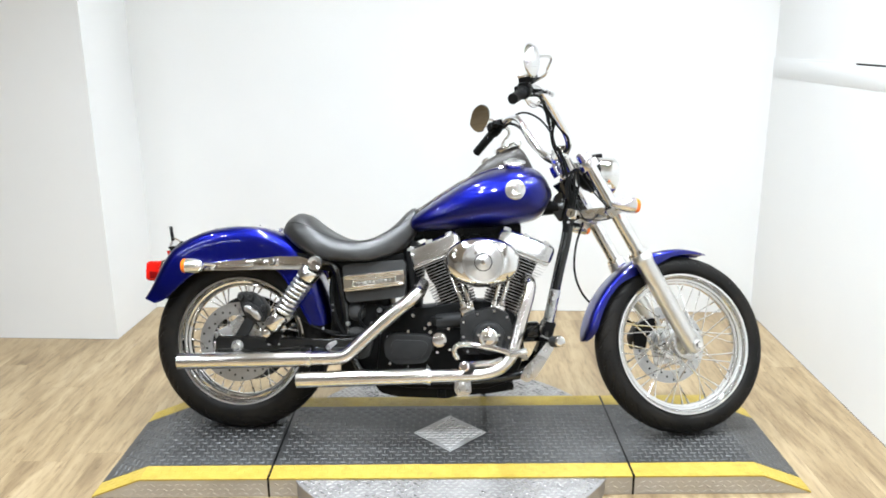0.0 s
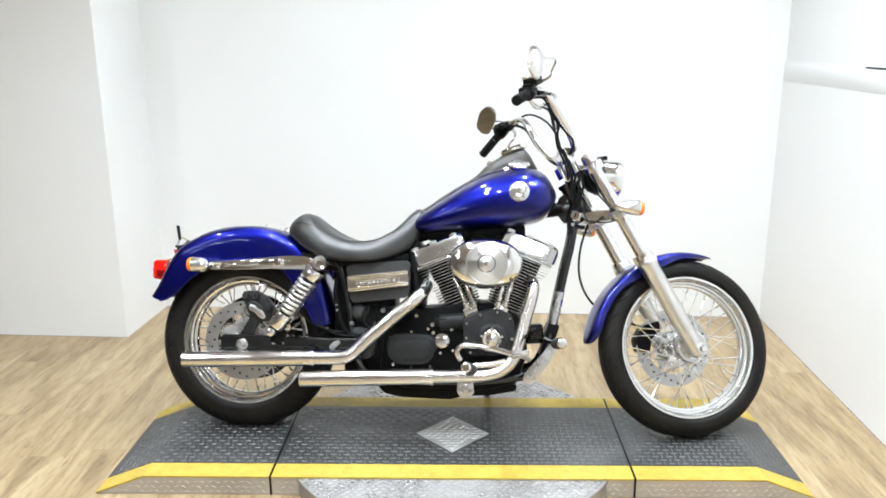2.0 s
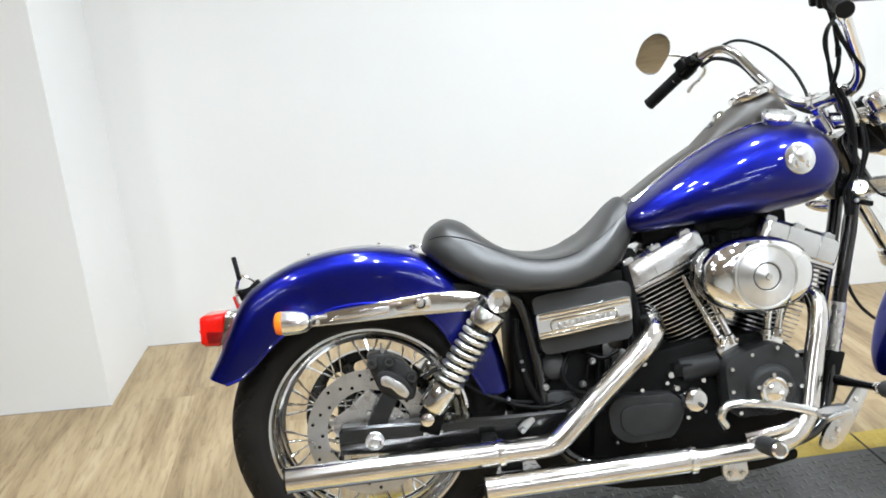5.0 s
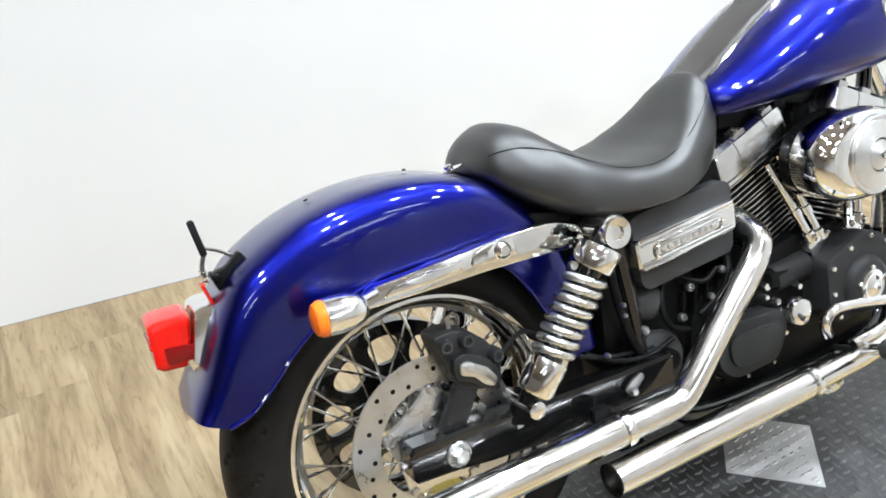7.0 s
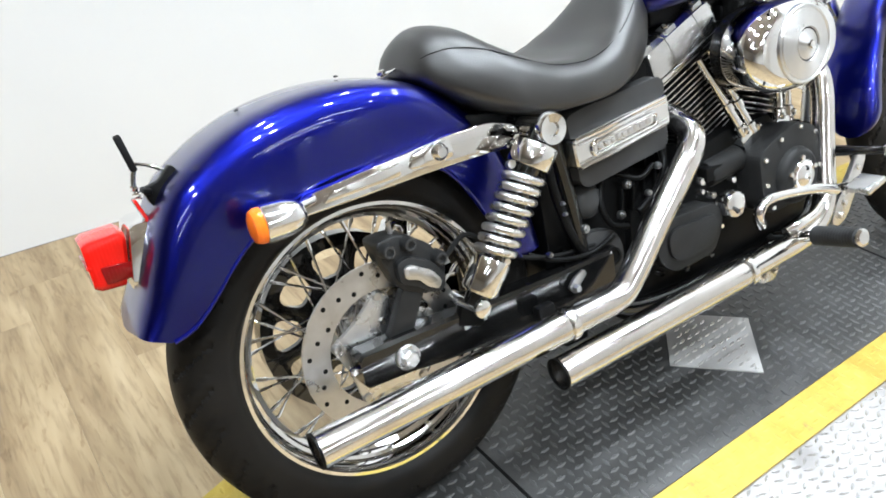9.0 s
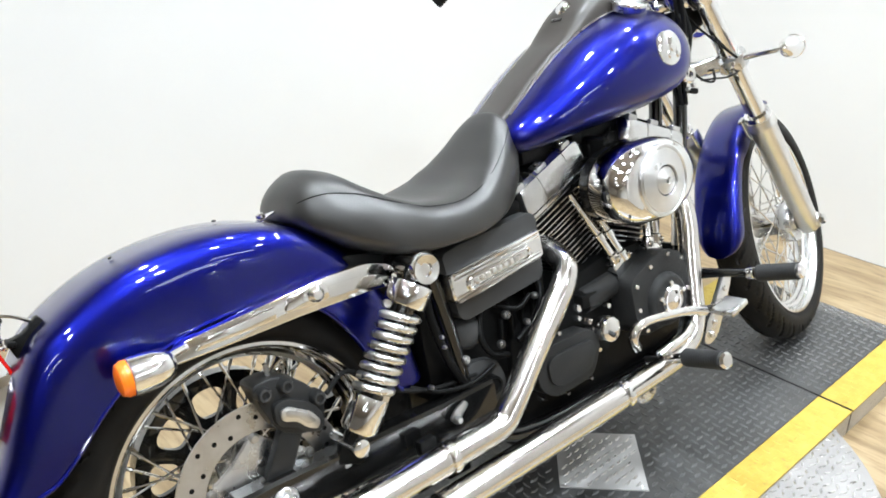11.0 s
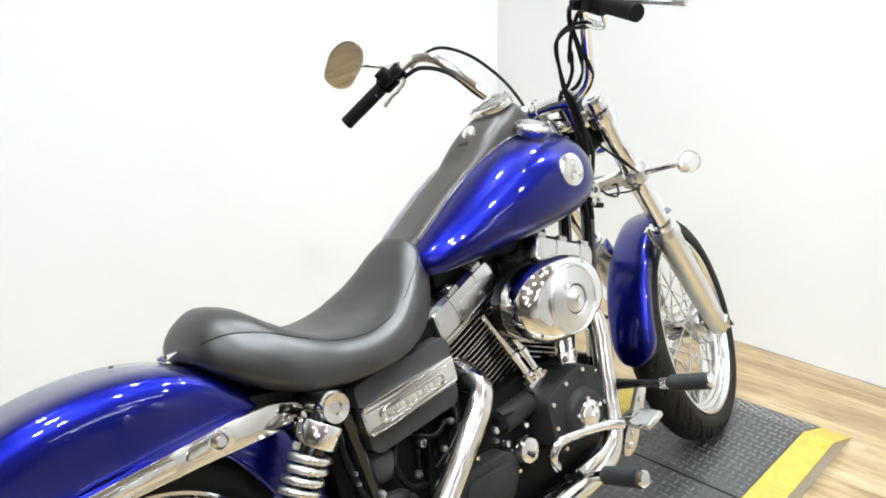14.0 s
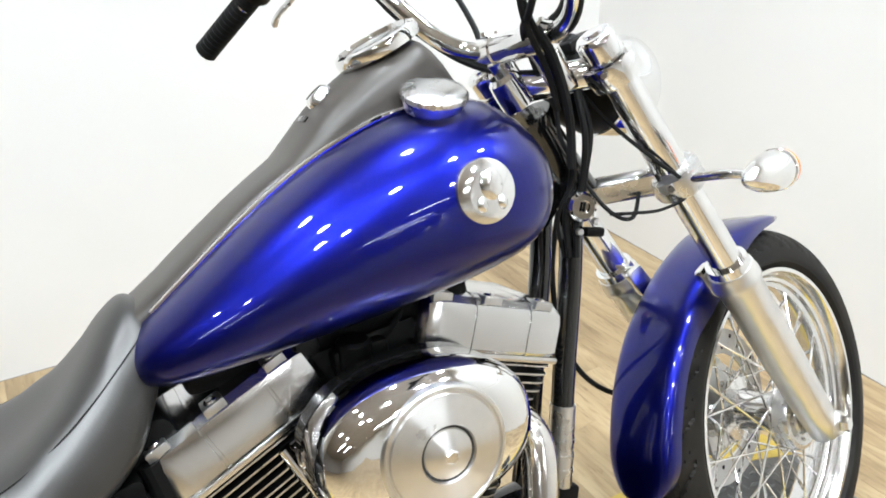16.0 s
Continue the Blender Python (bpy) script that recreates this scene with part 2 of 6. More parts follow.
def mat_rubber():
    m, nt, bs = nodes_of("worn_grey_rubber_mat")
    a, b = noise_node(nt, 5, 5), noise_node(nt, 90, 4)
    r = ramp(nt, a.outputs["Fac"], [(0.28, (0.020, 0.0197, 0.0192)), (0.72, (0.042, 0.0415, 0.041))])
    r2 = ramp(nt, b.outputs["Fac"], [(0.4, (1, 1, 1)), (0.75, (1.5, 1.5, 1.48))])
    mix = nt.nodes.new("ShaderNodeMix")
    mix.data_type, mix.blend_type = "RGBA", "MULTIPLY"
    mix.inputs["Factor"].default_value = 0.8
    nt.links.new(r.outputs[0], mix.inputs["A"])
    nt.links.new(r2.outputs[0], mix.inputs["B"])
    nt.links.new(mix.outputs["Result"], bs.inputs["Base Color"])
    bs.inputs["Roughness"].default_value = 0.40
    bs.inputs["Specular IOR Level"].default_value = 0.85
    bump(nt, b.outputs["Fac"], 0.2, 0.001, bs)
    return m


M["mat"] = mat_rubber()


def yellow():
    m, nt, bs = nodes_of("worn_yellow_paint")
    a, b = noise_node(nt, 26, 6, rough=0.7), noise_node(nt, 4, 3)
    r = ramp(nt, a.outputs["Fac"], [(0.24, (0.12, 0.09, 0.04)), (0.38, (0.39, 0.275, 0.035)), (0.75, (0.47, 0.35, 0.062))])
    nt.links.new(r.outputs[0], bs.inputs["Base Color"])
    mr = nt.nodes.new("ShaderNodeMapRange")
    mr.inputs["To Min"].default_value, mr.inputs["To Max"].default_value = 0.35, 0.6
    nt.links.new(b.outputs["Fac"], mr.inputs[0])
    nt.links.new(mr.outputs[0], bs.inputs["Roughness"])
    return m


M["yellow"] = yellow()
M["lug"] = surface("worn_lug_rubber", grey(0.045), grey(0.105), (0.34, 0.46), 0, 6, 200, 0.1, 0.001, spec=0.85)
mm, nt, bs = nodes_of("lamp_diffuser")
bs.inputs["Base Color"].default_value = (0.9, 0.9, 0.9, 1)
bs.inputs["Emission Color"].default_value = (1.0, 0.97, 0.92, 1)
bs.inputs["Emission Strength"].default_value = 6.0
M["diffuser"] = mm


# ---- mesh helpers ----
def V(*a):
    return Vector(a)


def finish(me, sharp):
    me.shade_smooth()
    me.set_sharp_from_angle(angle=radians(sharp))


def part(name, bm, material, parent=None, label="", sharp=38, kind=""):
    """Links a bmesh as one mesh object under a thing or a part."""
    bmesh.ops.recalc_face_normals(bm, faces=bm.faces[:])
    me = bpy.data.meshes.new(name)
    bm.to_mesh(me)
    bm.free()
    finish(me, sharp)
    mats = material if isinstance(material, (list, tuple)) else [material]
    for k in mats:
        me.materials.append(M[k])
    ob = new(name, me)
    if parent is not None:
        ob.parent = parent
    return tagged(ob, label, kind=kind)


def join(*bms):
    """Adds the later bmeshes to the first."""
    a = bms[0]
    for b in bms[1:]:
        me = bpy.data.meshes.new("tmp")
        b.to_mesh(me)
        b.free()
        a.from_mesh(me)
        bpy.data.meshes.remove(me)
    return a


def basis(axis, up=None):
    """A frame whose z is the axis."""
    z = Vector(axis).normalized()
    x = Vector(up) if up else (V(0, 0, 1) if abs(z.z) < 0.9 else V(1, 0, 0))
    x = (x - z * x.dot(z)).normalized()
    y = z.cross(x)
    return Matrix((x, y, z)).transposed().to_4x4()


def loft(rings, cap=True, closed=False, cyclic=True):
    bm = bmesh.new()
    rows = [[bm.verts.new(p) for p in ring] for ring in rings]
    n = len(rows[0])
    pairs = list(zip(rows, rows[1:])) + ([(rows[-1], rows[0])] if closed else [])
    for a, b in pairs:
        for i in range(n if cyclic else n - 1):
            j = (i + 1) % n
            bm.faces.new((a[i], a[j], b[j], b[i]))
    if cap and not closed:
        bm.faces.new(rows[0][::-1])
        bm.faces.new(rows[-1])
    return bm


def lathe(profile, origin, axis, seg=32, closed=False, start=0.0, cap=True):
    """A turned body: profile of (radius, height along the axis)."""
    B = Matrix.Translation(origin) @ basis(axis)
    rings = []
    for r, h in profile:
        r = max(r, 1e-5)
        rings.append([B @ V(r * math.cos(start + 2 * math.pi * i / seg), r * math.sin(start + 2 * math.pi * i / seg), h) for i in range(seg)])
    bm = loft(rings, cap=cap, closed=closed)
    bmesh.ops.remove_doubles(bm, verts=bm.verts[:], dist=2e-5)
    return bm


def smooth_path(pts, n=6):
    pts = [Vector(p) for p in pts]
    if len(pts) < 3 or n < 2:
        return pts
    ext = [pts[0] * 2 - pts[1]] + pts + [pts[-1] * 2 - pts[-2]]
    out = []
    for i in range(1, len(ext) - 2):
        p0, p1, p2, p3 = ext[i - 1:i + 3]
        for k in range(n):
            t = k / n
            out.append(0.5 * ((2 * p1) + (p2 - p0) * t + (2 * p0 - 5 * p1 + 4 * p2 - p3) * t * t + (3 * p1 - p0 - 3 * p2 + p3) * t ** 3))
    return out + [pts[-1]]


def tube(pts, r, seg=12, n=6, cap=True, flat=1.0):
    """A bent round bar; r is one radius or one for each given point."""
    k = len(pts)
    path = smooth_path(pts, n)
    m = len(path)
    if isinstance(r, (list, tuple)):
        rad = [float(np.interp(i * (k - 1) / (m - 1), range(k), r)) for i in range(m)]
    else:
        rad = [r] * m
    tang = [(path[min(i + 1, m - 1)] - path[max(i - 1, 0)]).normalized() for i in range(m)]
    nrm = V(0, 0, 1) if abs(tang[0].z) < 0.9 else V(1, 0, 0)
    rings = []
    for p, t, q in zip(path, tang, rad):
        nrm = (nrm - t * nrm.dot(t)).normalized()
        b = t.cross(nrm)
        rings.append([p + (nrm * math.cos(a) + b * math.sin(a) * flat) * q for a in (2 * math.pi * i / seg for i in range(seg))])
    return loft(rings, cap=cap)


def bevelled(bm, width, seg=2):
    if width:
        bmesh.ops.bevel(bm, geom=bm.edges[:], offset=width, segments=seg, profile=0.5, affect="EDGES", clamp_overlap=True)
    return bm


def box(c, size, bevel=0.003, rot=(0, 0, 0), seg=2):
    bm = bmesh.new()
    bmesh.ops.create_cube(bm, size=1.0, matrix=Matrix.Diagonal((*size, 1)))
    bevelled(bm, bevel, seg)
    bm.transform(pose(*c, *rot))
    return bm


def prism(pts, y0, y1, bevel=0.004, seg=2):
    """An outline in the x-z plane, given depth along y."""
    bm = bmesh.new()
    f = bm.faces.new([bm.verts.new((x, y0, z)) for x, z in pts])
    ex = bmesh.ops.extrude_face_region(bm, geom=[f])
    bmesh.ops.translate(bm, vec=(0, y1 - y0, 0), verts=[v for v in ex["geom"] if isinstance(v, bmesh.types.BMVert)])
    bmesh.ops.recalc_face_normals(bm, faces=bm.faces[:])
    return bevelled(bm, bevel, seg)


def rounded(pts, r, n=4):
    """Rounds the corners of an outline."""
    out = []
    k = len(pts)
    for i in range(k):
        a, b, c = (Vector(pts[j % k]) for j in (i - 1, i, i + 1))
        d1, d2 = (a - b), (c - b)
        q = min(r, d1.length * 0.45, d2.length * 0.45)
        p1, p2 = b + d1.normalized() * q, b + d2.normalized() * q
        for s in range(n + 1):
            t = s / n
            out.append(tuple(p1 * (1 - t) ** 2 + b * 2 * t * (1 - t) + p2 * t * t))
    return out


def bolt(c, axis, r=0.006, h=0.006, hexed=True):
    seg = 6 if hexed else 14
    return lathe([(0, 0), (r, 0), (r, h * 0.7), (r * 0.75, h), (0, h)], c, axis, seg)


def interp(table, x):
    """A smooth curve through a table of (x, value)."""
    xs, ys = [a for a, _ in table], [c for _, c in table]
    n = len(xs)
    if x <= xs[0]:
        return ys[0]
    if x >= xs[-1]:
        return ys[-1]
    k = max(i for i in range(n - 1) if xs[i] <= x)
    d = [(ys[i + 1] - ys[i]) / (xs[i + 1] - xs[i]) for i in range(n - 1)]

    def slope(i):
        if i == 0:
            return d[0]
        if i == n - 1:
            return d[-1]
        if d[i - 1] * d[i] <= 0:
            return 0.0
        return 2 * d[i - 1] * d[i] / (d[i - 1] + d[i])
    h = xs[k + 1] - xs[k]
    t = (x - xs[k]) / h
    return ((2 * t ** 3 - 3 * t * t + 1) * ys[k] + (t ** 3 - 2 * t * t + t) * h * slope(k) + (3 * t * t - 2 * t ** 3) * ys[k + 1] + (t ** 3 - t * t) * h * slope(k + 1))


# ---- the room ----
def slab(name, lo, hi, material, label, bevel=0.0):
    c = [(a + b) / 2 for a, b in zip(lo, hi)]
    s = [b - a for a, b in zip(lo, hi)]
    ob = part(name, box(c, s, bevel), material, None, label, kind="structure")
    return ob


X0, X1, Y0, Y1, XB = -8.5, 1.63, -7.2, 4.19, -1.695


def swing(obs, x, y, deg):
    """Turns pieces of the setting about an upright line through (x, y)."""
    for ob in obs:
        ob.matrix_world = Matrix.Translation((x, y, 0)) @ Matrix.Rotation(radians(deg), 4, "Z") @ Matrix.Translation((-x, -y, 0))


floor = slab("floor", (X0, Y0, -0.12), (2.4, Y1 + 0.3, -0.004), "floor_under", "light oak vinyl plank floor with brown grain")
# Dark strips along the wall feet stand in for the shadow line there.
swing([slab("wall_back", (XB - 0.06, Y1, -0.004), (2.4, Y1 + 0.12, CEIL), "wall", "smooth white painted back wall of the photo bay"),
       slab("trim_shade_back", (XB, Y1 - 0.0035, -0.003), (X1 + 0.03, Y1, 0.0010), "joint", "thin dark strip painting the shadow line along the back wall's foot")], 0, Y1, -2.9)
swing([slab("wall_left", (X0 - 0.1, 3.775, -0.004), (XB, 4.36, CEIL), "wall", "white painted projecting wall block beside the bay"),
       slab("trim_shade_left", (-3.2, 3.7715, -0.003), (XB, 3.775, 0.0010), "joint", "thin dark strip painting the shadow line along the wall block's foot")], XB, 3.775, -2.9)
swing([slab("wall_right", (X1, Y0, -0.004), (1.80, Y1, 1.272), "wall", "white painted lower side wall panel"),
       slab("trim_shade_right", (X1 - 0.0045, Y0, -0.003), (X1, Y1, 0.0012), "joint", "thin dark strip painting the shadow line along the side wall's foot"),
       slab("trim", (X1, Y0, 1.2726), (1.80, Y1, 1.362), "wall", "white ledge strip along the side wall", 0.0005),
       # Black strip paints in the dark shadow gap above the ledge.
       slab("trim_gap_shade", (X1 + 0.004, Y0, 1.3625), (1.80, 3.23, 1.3695), "black", "thin black strip painting the shadow gap above the ledge strip"),
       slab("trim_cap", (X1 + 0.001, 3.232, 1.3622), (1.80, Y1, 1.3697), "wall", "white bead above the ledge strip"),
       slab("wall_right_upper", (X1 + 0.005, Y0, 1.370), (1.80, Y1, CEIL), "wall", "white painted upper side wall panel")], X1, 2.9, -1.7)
slab("wall_far_left", (X0 - 0.12, Y0, -0.004), (X0, 4.45, CEIL), "far_wall", "grey painted showroom wall")
slab("wall_behind", (X0 - 0.12, Y0 - 0.12, -0.004), (2.4, Y0, CEIL), "wall", "white painted showroom wall opposite the bay")
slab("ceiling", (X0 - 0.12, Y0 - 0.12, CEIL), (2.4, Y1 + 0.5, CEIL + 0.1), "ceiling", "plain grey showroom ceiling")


def spot_fixture(x, y):
    root = tagged(new("ceiling_spotlight"), "small round white recessed ceiling spotlight, lit", "ceiling light", "ceiling spotlights")
    root.location = (x, y, CEIL)
    part("housing", lathe([(0.070, 0), (0.094, 0), (0.094, -0.012), (0.078, -0.022), (0.070, -0.022)], (0, 0, 0), (0, 0, 1), 24, closed=True), "base", root)
    part("diffuser", lathe([(0, -0.008), (0.070, -0.008), (0.070, -0.012), (0, -0.012)], (0, 0, 0), (0, 0, 1), 24), "diffuser", root)
    return root


def strip_fixture(x, y, length):
    root = tagged(new("ceiling_strip_light"), "long white linear ceiling light, lit", "ceiling light", "ceiling strip lights")
    root.location = (x, y, CEIL)
    part("housing", box((0, 0, -0.03), (length + 0.06, 0.15, 0.06), 0.006), "base", root)
    part("diffuser", box((0, 0, -0.064), (length, 0.115, 0.006), 0.002), "diffuser", root)
    return root


def lamp(name, x, y, z, watts, shape, sx, sy=0.1, spread=180):
    d = bpy.data.lights.new(name, "AREA")
    d.energy, d.shape, d.size, d.size_y, d.color = watts, shape, sx, sy, (0.925, 0.976, 1.0)
    d.spread = radians(spread)
    o = new(name, d)
    o.location = (x, y, z)
    return o


first = spot_fixture(*SPOTS[0])
for p in SPOTS[1:]:
    copy_thing(first, pose(*p, CEIL))
for p in SPOTS:
    lamp("spot_lamp", *p, CEIL - 0.03, SPOT_W, "DISK", 0.138, spread=SPOT_SPREAD)
for x, y, length in STRIPS:
    strip_fixture(x, y, length)
    lamp("strip_lamp", x, y, CEIL - 0.072, STRIP_W * length / 1.5, "RECTANGLE", length, 0.115)


# ---- the display platform ----
PX, PYN, PYF, PZ = 1.205, 2.315, 2.925, 0.07
platform = tagged(new("display_platform"), "low motorcycle display platform with grey tread mats and yellow edges", "platform")
platform.location = (0, 0, 0)


def deck_z(x):
    return float(np.interp(abs(x), [0, 1.04, PX], [PZ, PZ, 0.008]))


def deck_piece(xs, y0, y1, top, thick, mat_, name, bev=0.0):
    rings = []
    for x in xs:
        z = deck_z(x) + top
        zb = max(z - thick, 0.001)
        rings.append([(x, y0, zb), (x, y1, zb), (x, y1, z), (x, y0, z)])
    return part(name, loft(rings), mat_, platform, sharp=20)


SECT = [[-PX, -1.04, -0.614], [-0.606, 0.606], [0.614, 1.04, PX]]
for xs in SECT:
    deck_piece(xs, PYN, PYF, -0.006, 0.2, "side_plate", "deck_plate")
    deck_piece(xs, PYN + 0.085, PYF - 0.082, 0.0, 0.0055, "mat", "tread_mat")
    deck_piece(xs, PYN - 0.002, PYN + 0.0835, 0.0, 0.0055, "yellow", "yellow_edge")
    deck_piece(xs, PYF - 0.0805, PYF + 0.002, 0.0, 0.0055, "yellow", "yellow_edge")
for x in (-0.61, 0.61):
    part("joint_strip", box((x, (PYN + PYF) / 2, 0.035), (0.0078, PYF - PYN, 0.0712), 0.001), "black", platform, "black rubber joint strip")


def lug_field(name, frames, size, mat_, parent, label=""):
    """Many small raised tread lugs in one mesh; frames are (origin, u, n)."""
    L, W, H = size
    co = np.array([(-L, 0, 0), (-L * 0.3, -W, 0), (L * 0.3, -W, 0), (L, 0, 0), (L * 0.3, W, 0), (-L * 0.3, W, 0),
                   (-L * 0.7, 0, H), (-L * 0.2, -W * 0.45, H), (L * 0.2, -W * 0.45, H), (L * 0.7, 0, H), (L * 0.2, W * 0.45, H), (-L * 0.2, W * 0.45, H)])
    fa = [(i, (i + 1) % 6, 6 + (i + 1) % 6, 6 + i) for i in range(6)] + [(6, 7, 8, 9, 10, 11)]
    vs, fs = [], []
    for o, u, n in frames:
        u, n = Vector(u).normalized(), Vector(n).normalized()
        v = n.cross(u)
        k = len(vs)
        vs += [Vector(o) + u * a + v * b + n * c for a, b, c in co]
        fs += [tuple(k + i for i in f) for f in fa]
    me = bpy.data.meshes.new(name)
    me.from_pydata(vs, [], fs)
    finish(me, 25)
    me.materials.append(M[mat_])
    ob = new(name, me)
    ob.parent = parent
    return tagged(ob, label, kind="stuff")


def deck_frames(y0, y1, step, top):
    out = []
    for i in range(int(2 * PX / step)):
        x = -PX + step * (i + 0.5)
        if min(abs(abs(x) - 0.61), abs(abs(x) - PX)) < 0.012:
            continue
        for j in range(int((y1 - y0) / step)):
            y = y0 + step * (j + 0.5)
            if top == 0 and abs(x) / 0.137 + abs(y - 2.62) / 0.139 < 1.06 and y0 > PYN + 0.05:
                continue
            s = 0.0 if abs(x) < 1.04 else -math.copysign((PZ - 0.008) / (PX - 1.04), x)
            u = (1, 0, s) if (i + j) % 2 else (0, 1, 0)
            out.append(((x, y, deck_z(x) + top), u, (-s, 0, 1)))
    return out


lug_field("tread_relief", deck_frames(PYN + 0.089, PYF - 0.086, 0.0235, 0), (0.0125, 0.0042, 0.0024), "lug", platform, "raised rubber tread lugs of the mats")
lug_field("edge_relief", deck_frames(PYN + 0.004, PYN + 0.08, 0.0235, 0.0) + deck_frames(PYF - 0.076, PYF - 0.002, 0.0235, 0.0), (0.0115, 0.0038, 0.0009), "yellow", platform, "raised lugs under the yellow paint")
# diamond-shaped plate in the middle of the deck
dz = PZ + 0.0025
bm = loft([[(-0.134, 2.62, z), (0, 2.481, z), (0.134, 2.62, z), (0, 2.756, z)] for z in (PZ - 0.002, dz)])
diamond = part("diamond_plate", bm, "bright_plate", platform, "bright diamond-shaped aluminium tread plate", sharp=20)
fr = []
for i in range(-7, 8):
    for j in range(-7, 8):
        x, y = 0.026 * i + (0.013 if j % 2 else 0), 2.62 + 0.0185 * j
        if abs(x) / 0.134 + abs(y - 2.62) / 0.137 < 0.86:
            fr.append(((x, y, dz), (1, 0.18, 0), (0, 0, 1)))
lug_field("plate_relief", fr, (0.0125, 0.0032, 0.0022), "plate_lug", diamond)
for x, y in ((-0.118, 2.62), (0.118, 2.62), (0, 2.498), (0, 2.741)):
    part("rivet", lathe([(0, 0.003), (0.003, 0.002), (0.0045, 0)], (x, y, dz), (0, 0, 1), 10, cap=False), "steel", diamond)
# round turntable under the deck
TR = 0.602
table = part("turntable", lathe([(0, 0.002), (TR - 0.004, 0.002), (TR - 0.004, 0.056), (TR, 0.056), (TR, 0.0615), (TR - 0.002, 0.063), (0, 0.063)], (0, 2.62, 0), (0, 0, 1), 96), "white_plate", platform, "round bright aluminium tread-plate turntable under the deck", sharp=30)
fr = []
for i in range(-32, 33):
    for j in range(-38, 39):
        x, y = 0.026 * i + (0.013 if j % 2 else 0), 2.62 + 0.0175 * j
        if math.hypot(x, y - 2.62) < TR - 0.012 and not PYN - 0.01 < y < PYF + 0.01:
            fr.append(((x, y, 0.063), (1, 0.5 if (i + j) % 2 else -0.5, 0), (0, 0, 1)))
lug_field("turntable_relief", fr, (0.0115, 0.0030, 0.0020), "plate_lug", table)
fr = []
for i in range(int(2 * PX / 0.026)):
    for j in range(3):
        x, z = -PX + 0.026 * (i + (0.5 if j % 2 else 0)), 0.011 + 0.0175 * j
        if z < deck_z(x) - 0.014 and abs(abs(x) - 0.61) > 0.016 and math.hypot(x, PYN - 2.62) > TR:
            fr.append(((x, PYN, z), (1, 0, 0.5 if (i + j) % 2 else -0.5), (0, -1, 0)))
lug_field("side_relief", fr, (0.0095, 0.0024, 0.0011), "side_plate", platform, "raised lugs on the deck's side plates")


# ---- the motorcycle: local x ahead, y to its left, z up ----
bike = tagged(new("motorcycle"), "blue and chrome cruiser motorcycle leaning on its side stand", "motorcycle")
bike.matrix_world = pose(*BIKE_AT)
RAKE = radians(30)
AX = Vector((-math.sin(RAKE), 0, math.cos(RAKE)))
PIV = Vector((1.754, 0, 0))
STEER = Matrix.Translation(PIV) @ Matrix.Rotation(radians(STEER_DEG), 4, AX) @ Matrix.Translation(-PIV)
RW, FW = V(-0.013, 0, 0.3225), V(1.620, 0, 0.328)


def P(name, bm, mat_, parent=None, label="", sharp=38):
    return part(name, bm, mat_, parent or bike, label, sharp)


def F(name, bm, mat_, parent=None, label="", sharp=38):
    """A part that turns with the handlebar."""
    bm.transform(FORK_SET @ STEER)
    return part(name, bm, mat_, parent or bike, label, sharp)


FORK_SET = Matrix.Translation((-0.004, 0.012, -0.003))
BAR_TURN = pose(*BIKE_AT).inverted() @ pose(BIKE_AT[0], *BAR_SHIFT[1:]) @ Matrix.Translation(PIV) @ Matrix.Rotation(radians(BAR_DEG), 4, AX) @ Matrix.Translation(-PIV)


def G(name, bm, mat_, parent=None, label="", sharp=38):
    """A part of the handlebar."""
    bm.transform(BAR_TURN)
    return part(name, bm, mat_, parent or bike, label, sharp)


